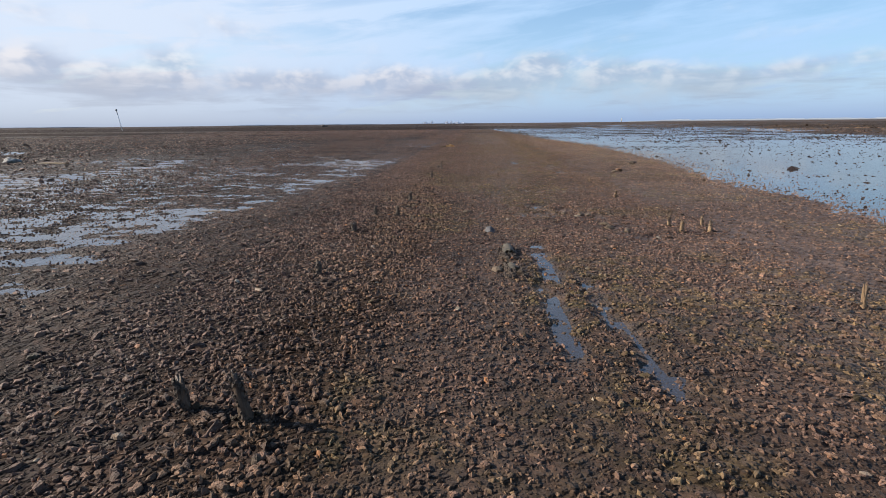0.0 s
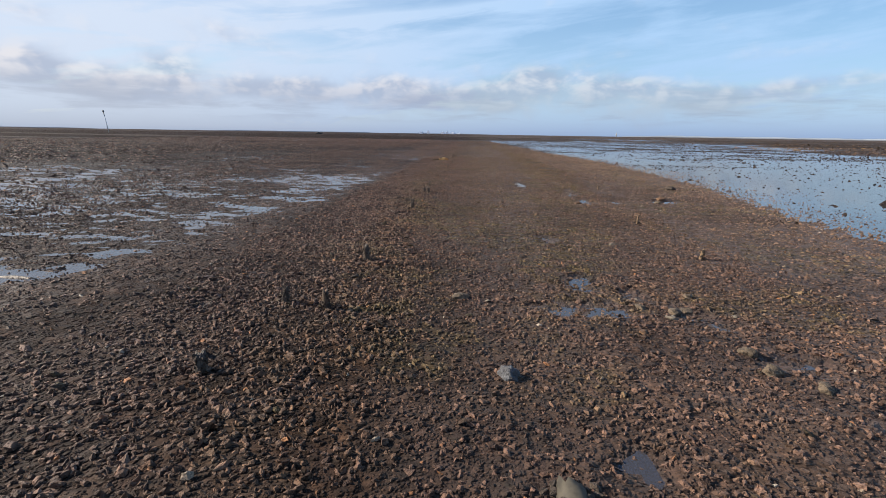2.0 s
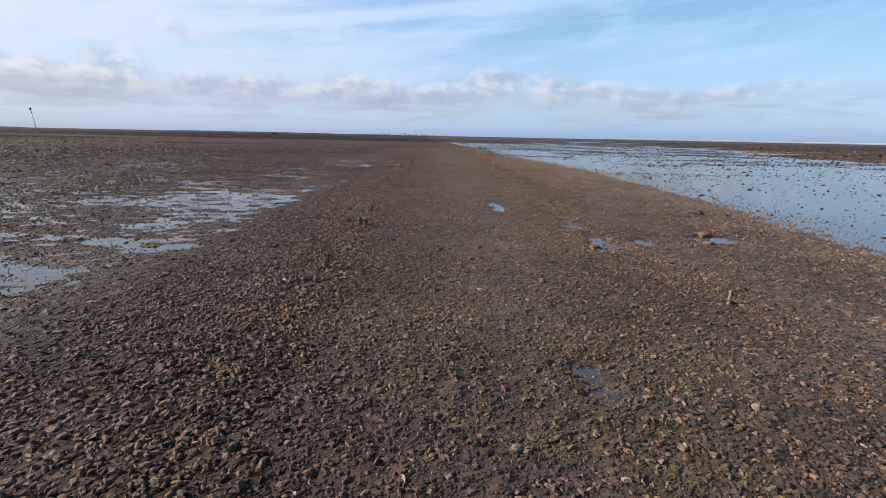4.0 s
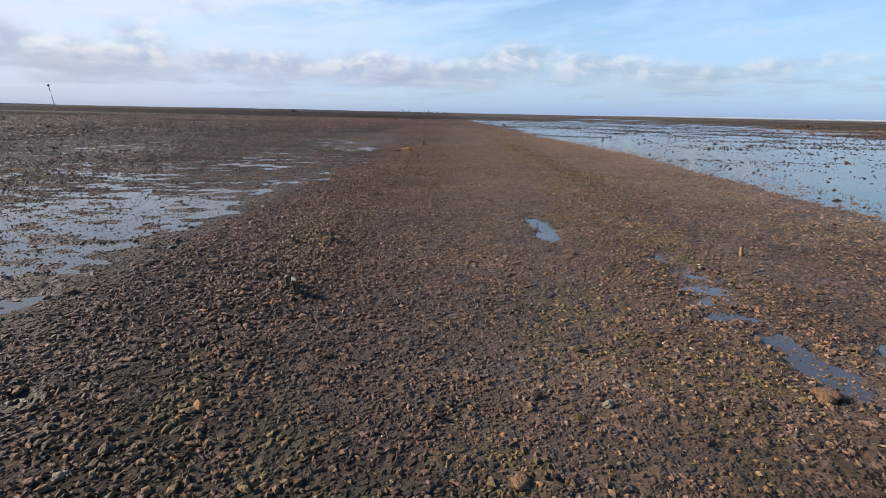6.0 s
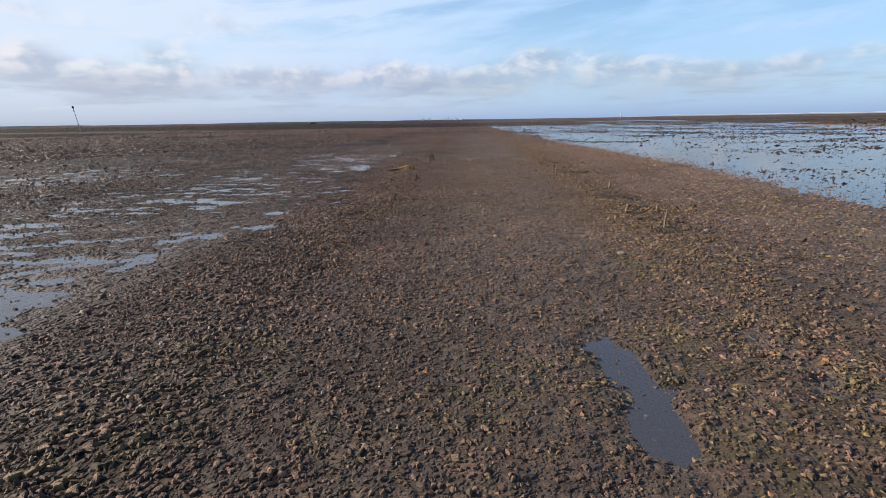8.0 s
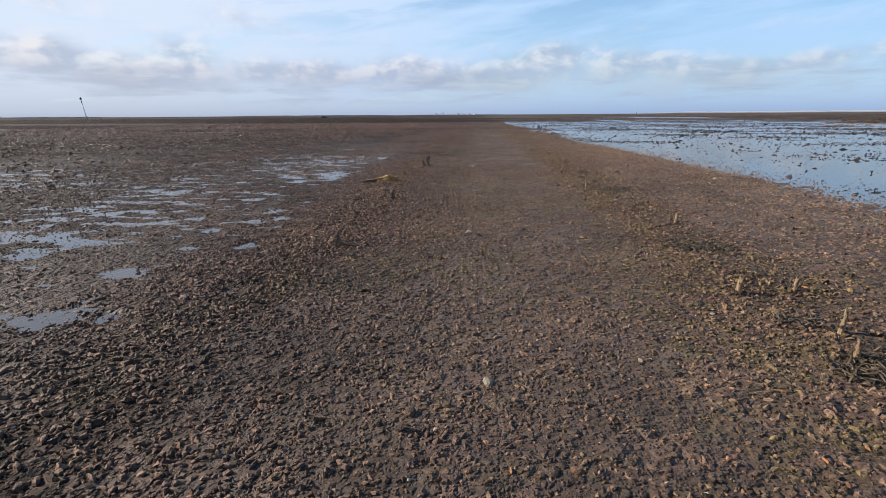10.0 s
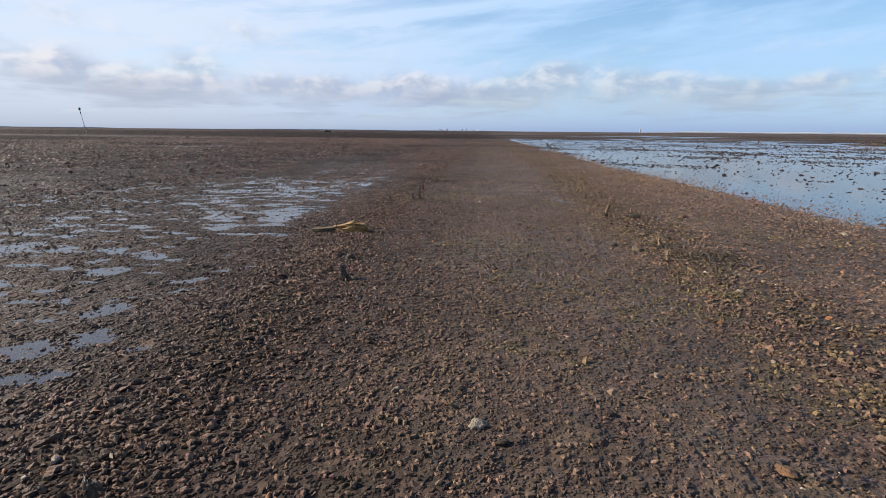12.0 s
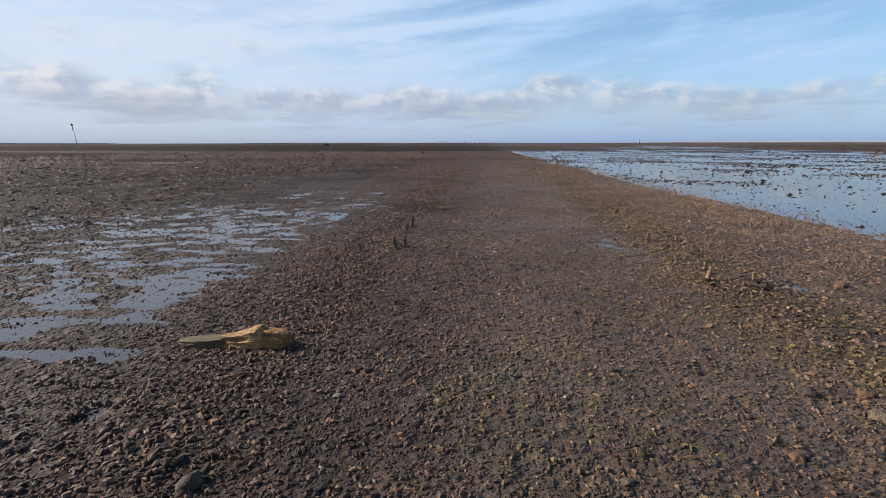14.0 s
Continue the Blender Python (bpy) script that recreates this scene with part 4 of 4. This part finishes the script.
# ---------------------------------------------------------------- broken pipe
def pipe_length(x0, y0, x1, y1, radius, lift, seed, mat, label):
    r = random.Random(seed)
    long = math.hypot(x1 - x0, y1 - y0)
    base = new("broken_pipe")
    base.matrix_world = pose(x0, y0, level(x0, y0) + lift, 0, 0, math.degrees(math.atan2(y1 - y0, x1 - x0)))
    sides, bm = 22, bmesh.new()
    jag = [[r.uniform(0, 0.05) for _ in range(sides)] for _ in range(2)]
    rows = []
    for rad, zs in ((radius, (0, 1, 2, 3, 4)), (radius * 0.80, (4, 3, 2, 1, 0))):
        for z in zs:
            row = []
            for i in range(sides):
                a = 2 * math.pi * i / sides
                at = z / 4 * long + (jag[0][i] if z == 0 else 0) - (jag[1][i] if z == 4 else 0)
                k = rad * (1 + 0.03 * math.sin(3 * a + z))
                row.append(bm.verts.new((at, k * math.cos(a), k * math.sin(a))))
            rows.append(row)
    rows.append(rows[0])
    for a, b in zip(rows, rows[1:]):
        for i in range(sides):
            bm.faces.new((a[i], a[(i + 1) % sides], b[(i + 1) % sides], b[i]))
    part("pipe_wall", bm, mat, base)
    tagged(part("mud_plug", bits(r, 40, radius * 0.8, 0.02), SHELL, base, "shells and silt filling the bore", False), kind="stuff")
    heap = bmesh.new()
    for _ in range(70):
        v, f = CLODS[r.randint(0, 4)]
        at, side, sz = r.uniform(-0.12, long), r.choice((-1, 1, 1)) * r.uniform(0.55, 1.9) * radius, r.uniform(0.010, 0.024)
        m = Matrix.Translation((at, side, max(0.0, 1.5 * radius - abs(side)) * r.uniform(0.2, 0.9) - lift)) @ Euler((r.uniform(-0.6, 0.6), r.uniform(-0.6, 0.6), r.uniform(0, 6.28))).to_matrix().to_4x4()
        vs = [heap.verts.new(m @ (Vector(q) * sz)) for q in v]
        for tri in f:
            heap.faces.new([vs[i] for i in tri])
    tagged(part("mud_heap", heap, STONE, base, "dark mud heaped along its side", False), kind="stuff")
    return tagged(base, label, "pipe")


pipe_length(0.520, 5.60, 0.515, 5.86, 0.048, 0.006, 3, PIPE_CLAY, "broken length of grey pipe half buried in mud")
pipe_length(0.53, 5.14, 0.50, 5.32, 0.046, -0.010, 8, PIPE_CLAY, "dark sunken pipe stub with a ragged rim")


# ---------------------------------------------------------------- driftwood
def driftwood():
    base = new("driftwood_log")
    cx, cy = -0.895, 24.72
    base.matrix_world = pose(cx, cy, level(cx, cy) - 0.014, 0, 0, 0) @ Matrix.Diagonal((0.93, 1.05, 1.18, 1.0))
    r = random.Random(77)
    n = 26

    def body(sections, seed):
        rings = []
        for x, half, tall, drop in sections:
            ring = []
            for i in range(n):
                a = 2 * math.pi * i / n
                c, q = math.cos(a), math.sin(a)
                boxy = 1 / max(abs(c), abs(q)) ** 0.6
                k = boxy * (1 + 0.22 * noise.noise(Vector((x * 5, c * 2.4, q * 2.4 + seed))) + 0.12 * noise.noise(Vector((x * 3, c * 9, q * 9 + seed))))
                ring.append((x + 0.03 * noise.noise(Vector((c * 4, q * 4 + seed, x * 9))), half * c * k, drop + tall * max(q, -0.35) * k))
            rings.append(ring)
        return lofted(rings)

    part("heartwood", body(((-0.16, 0.040, 0.040, 0.014), (-0.10, 0.056, 0.050, 0.018), (-0.02, 0.064, 0.060, 0.022), (0.05, 0.068, 0.072, 0.027),
                            (0.085, 0.068, 0.076, 0.030), (0.12, 0.060, 0.066, 0.026)), 1.0), DRIFT_WOOD, base, "yellow split heartwood", False)
    part("broken_end", body(((0.08, 0.058, 0.066, 0.026), (0.16, 0.064, 0.066, 0.026), (0.215, 0.062, 0.060, 0.024), (0.25, 0.052, 0.050, 0.022),
                             (0.268, 0.030, 0.028, 0.018)), 4.0), DRIFT_RUST, base, "frayed orange-brown end", False)
    part("flat_tail", body(((-0.47, 0.014, 0.010, 0.004), (-0.43, 0.042, 0.022, 0.005), (-0.34, 0.056, 0.030, 0.006), (-0.24, 0.058, 0.034, 0.009),
                            (-0.15, 0.050, 0.040, 0.012), (-0.10, 0.036, 0.030, 0.012)), 7.0), DRIFT_DARK, base, "mud-stained tapering tail", False)
    for i in range(7):
        y, z, x = r.uniform(-0.05, 0.05), r.uniform(0.02, 0.07), r.uniform(-0.2, 0.12)
        long = r.uniform(0.10, 0.22)
        rings = [[(x + long * k, y + w * math.cos(a), z * (1 - 0.3 * k) + w * math.sin(a)) for a in (0.3, 1.9, 3.4, 5.0)]
                 for k, w in ((0, 0.002), (0.4, 0.007), (0.8, 0.005), (1, 0.001))]
        part("splinter", lofted(rings), DRIFT_WOOD, base)
    return tagged(base, "split yellowish driftwood log lying across the shelly mud", "driftwood")


driftwood()


# ---------------------------------------------------------------- seaweed, sticks
def seaweed(x, y, spread, count, seed):
    r = random.Random(seed)
    bm = bmesh.new()
    for _ in range(count):
        a, d = r.uniform(0, 6.28), spread * math.sqrt(r.uniform(0, 1))
        px, py, way, long, w = d * math.cos(a) * 1.5, d * math.sin(a) * 0.8, r.uniform(0, 6.28), r.uniform(0.04, 0.09), r.uniform(0.005, 0.010)
        rise, prev = r.uniform(0.005, 0.03), None
        for k in range(5):
            s = k / 4
            c = Vector((px + long * s * math.cos(way + s), py + long * s * math.sin(way + s), 0.012 + rise * math.sin(s * 3.0)))
            side = Vector((-math.sin(way + s), math.cos(way + s), 0.3)) * w * (1 - 0.6 * s)
            ring = [bm.verts.new(c + side), bm.verts.new(c + Vector((0, 0, 0.003))), bm.verts.new(c - side), bm.verts.new(c - Vector((0, 0, 0.003)))]
            if prev:
                for i in range(4):
                    bm.faces.new((prev[i], prev[(i + 1) % 4], ring[(i + 1) % 4], ring[i]))
            prev = ring
    ob = link_mesh("seaweed_clump", bm, WEED)
    ob.matrix_world = pose(x, y, max(level(x, y), -0.01), 0, 0, r.uniform(0, 360))
    return tagged(ob, "dark brown clump of stranded seaweed on the mud", "seaweed", "seaweed clumps")


for i, (px, py, sp, k) in enumerate(((2.63, 18.44, 0.13, 60), (2.68, 20.58, 0.20, 90), (2.93, 20.49, 0.15, 60), (2.76, 23.93, 0.22, 110), (3.03, 24.01, 0.16, 60),
                                    (2.86, 26.30, 0.10, 50), (2.60, 18.94, 0.10, 30), (2.59, 24.32, 0.09, 30))):
    seaweed(px, py, sp, k, 500 + i)


def stick(x, y, long, thick, turn, seed, mat, label):
    r = random.Random(seed)
    rings = []
    for k in range(9):
        s = k / 8
        w = thick * (0.6 + 0.5 * math.sin(s * 2.9 + 0.2)) * r.uniform(0.85, 1.15)
        rings.append([(long * (s - 0.5), w * math.cos(a) + 0.02 * math.sin(4 * s), w * math.sin(a) + 0.01 * math.sin(3 * s)) for a in (0, 0.9, 1.8, 2.7, 3.6, 4.5, 5.4)])
    ob = link_mesh("driftwood_stick", lofted(rings), mat)
    ob.matrix_world = pose(x, y, level(x, y) - thick * 0.1, 0, r.uniform(-2, 2), turn)
    return tagged(ob, label, "stick")


stick(-3.25, 7.81, 0.42, 0.020, 5, 1, DARK_WOOD, "dark waterlogged stick lying among pools")
stick(-12.9, 16.1, 1.5, 0.05, -15, 3, DRIFT_DARK, "dark stranded branch on the far mud")


# ---------------------------------------------------------------- far things
def tube(x, y, z0, z1, r0, r1, sides=12):
    return lofted([[(x + r * math.cos(2 * math.pi * i / sides), y + r * math.sin(2 * math.pi * i / sides), z) for i in range(sides)]
                   for z, r in ((z0, r0), (z1, r1))])


def beacon():
    base = new("beacon_pole")
    base.matrix_world = pose(-87.8, 120.8, level(-87.8, 120.8), 0, -6, 39.5)
    part("shaft", tube(0, 0, -0.5, 4.6, 0.085, 0.06), BEACON_WHITE, base)
    part("dark_band", tube(0, 0, 3.9, 4.75, 0.08, 0.08), BEACON_DARK, base, "dark painted band")
    bm = lofted([[(r * math.cos(2 * math.pi * i / 14), r * math.sin(2 * math.pi * i / 14), z) for i in range(14)]
                 for z, r in ((4.72, 0.11), (4.84, 0.20), (5.15, 0.22), (5.25, 0.10))])
    part("topmark", bm, BEACON_DARK, base, "dark barrel-shaped topmark")
    return tagged(base, "leaning pale beacon pole with a dark barrel topmark on mud", "beacon")


def white_mark():
    base = new("white_tower")
    x, y = 1200 * math.sin(radians(16.4)), 1200 * math.cos(radians(16.4))
    base.matrix_world = pose(x, y, level(x, y), 0, 0, 0)
    part("tower", tube(0, 0, -0.5, 8.0, 1.5, 1.0), FAR_WHITE, base)
    part("lantern", tube(0, 0, 8.0, 9.6, 0.75, 0.65), FAR_WHITE, base)
    return tagged(base, "far white harbour tower standing by the sea", "tower")


def hulk():
    base = new("stranded_boat")
    base.matrix_world = pose(-66.0, 220.0, level(-66.0, 220.0), 0, 4, 12)
    rings = []
    for x, w, z0, z1 in ((-1.5, 0.35, 0.10, 0.55), (-0.8, 0.52, -0.05, 0.50), (0.0, 0.56, -0.05, 0.50), (0.8, 0.45, -0.02, 0.60), (1.45, 0.06, 0.25, 0.80)):
        rings.append([(x, -w, z1), (x, -w * 0.8, z0 + 0.15), (x, 0, z0), (x, w * 0.8, z0 + 0.15), (x, w, z1), (x, 0, z1 - 0.1)])
    part("hull", lofted(rings), HULL, base)
    bm = bmesh.new()
    bmesh.ops.create_cube(bm, size=1.0, matrix=Matrix.LocRotScale((-0.3, 0, 0.7), None, (0.8, 0.7, 0.5)))
    bmesh.ops.bevel(bm, geom=bm.edges[:], offset=0.08, segments=2, affect="EDGES")
    part("cabin", bm, HULL, base)
    return tagged(base, "small dark boat lying aground far out", "boat")


beacon()
white_mark()
hulk()


def coast(name, a0, a1, far, tall, mat, seed, label):
    """A low strip of land along the horizon."""
    rings = []
    count = 80
    for k in range(count + 1):
        s = k / count
        a = radians(a0 + (a1 - a0) * s)
        edge = min(1, 8 * s, 8 * (1 - s))
        top = tall * edge * (0.62 + 0.38 * noise.noise(Vector((s * 14, seed, 0))) + 0.18 * noise.noise(Vector((s * 55, seed, 3)))) + 0.3
        near, back = far, far + 160
        rings.append([(near * math.sin(a), near * math.cos(a), -1), (near * math.sin(a), near * math.cos(a), top * 0.7),
                      ((near + 40) * math.sin(a), (near + 40) * math.cos(a), top), (back * math.sin(a), back * math.cos(a), -1)])
    ob = link_mesh(name, lofted(rings), mat)
    return tagged(ob, label, "shore", kind="structure")


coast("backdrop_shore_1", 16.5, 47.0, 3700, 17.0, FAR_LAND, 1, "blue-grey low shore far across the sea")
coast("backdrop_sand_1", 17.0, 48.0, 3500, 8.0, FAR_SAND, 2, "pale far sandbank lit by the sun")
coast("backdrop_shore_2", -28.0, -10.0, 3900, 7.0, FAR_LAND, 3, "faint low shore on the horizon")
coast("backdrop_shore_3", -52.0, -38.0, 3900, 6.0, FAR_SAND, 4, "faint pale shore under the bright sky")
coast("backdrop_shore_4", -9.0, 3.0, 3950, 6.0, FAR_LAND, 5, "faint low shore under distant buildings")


def far_building(az, wide, tall, seed):
    base = new("distant_building")
    base.matrix_world = pose(3850 * math.sin(radians(az)), 3850 * math.cos(radians(az)), level(3850 * math.sin(radians(az)), 3850 * math.cos(radians(az))), 0, 0, -az - 18)
    bm = bmesh.new()
    bmesh.ops.create_cube(bm, size=1.0, matrix=Matrix.LocRotScale((0, 0, tall / 2), None, (wide, wide * 0.7, tall)))
    part("wall", bm, FAR_TOWN, base, "", False)
    bm = bmesh.new()
    bmesh.ops.create_cube(bm, size=1.0, matrix=Matrix.LocRotScale((wide * 0.15, 0, tall + 1), None, (wide * 0.5, wide * 0.4, 2)))
    part("roof_hut", bm, FAR_TOWN, base, "", False)
    return tagged(base, "hazy blue-grey tower block on the far shore", "building", "far tower blocks")


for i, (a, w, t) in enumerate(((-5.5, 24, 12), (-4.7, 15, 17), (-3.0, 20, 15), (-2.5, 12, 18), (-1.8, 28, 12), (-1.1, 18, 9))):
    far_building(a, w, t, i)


# ---------------------------------------------------------------- single shells, near the path
def shell_mesh(seed):
    r = random.Random(seed)
    rings = []
    for rad, z in ((1.0, 0.0), (0.72, 0.22), (0.38, 0.34)):
        rings.append([(rad * (1 + 0.28 * math.cos(a)) * math.cos(a) * r.uniform(0.92, 1.08), 0.66 * rad * (1 + 0.28 * math.cos(a)) * math.sin(a) * r.uniform(0.92, 1.08), z + r.uniform(-0.04, 0.04))
                      for a in [2 * math.pi * i / 8 for i in range(8)]])
    bm = lofted(rings)
    me = bpy.data.meshes.new("shell")
    bm.to_mesh(me)
    bm.free()
    me.materials.append(SHELL)
    return me


def single_shells():
    kinds = [shell_mesh(i) for i in range(6)]
    r = random.Random(21)
    count = 0
    while count < 300:
        x, y = r.uniform(-1.9, 2.7), r.uniform(3.0, 27.5)
        t = terrain(np.array([x]), np.array([y]))
        if r.random() > t[4][0]:
            continue
        s = r.uniform(0.016, 0.032)
        ob = new("shell", kinds[count % 6])
        ob.parent = ground
        ob.matrix_world = Matrix.LocRotScale((x, y, max(t[0][0], 0.0) + 0.3 * s), Euler((r.uniform(-0.7, 0.7), r.uniform(-0.7, 0.7), r.uniform(0, 6.28))), (s, s, s))
        count += 1


single_shells()
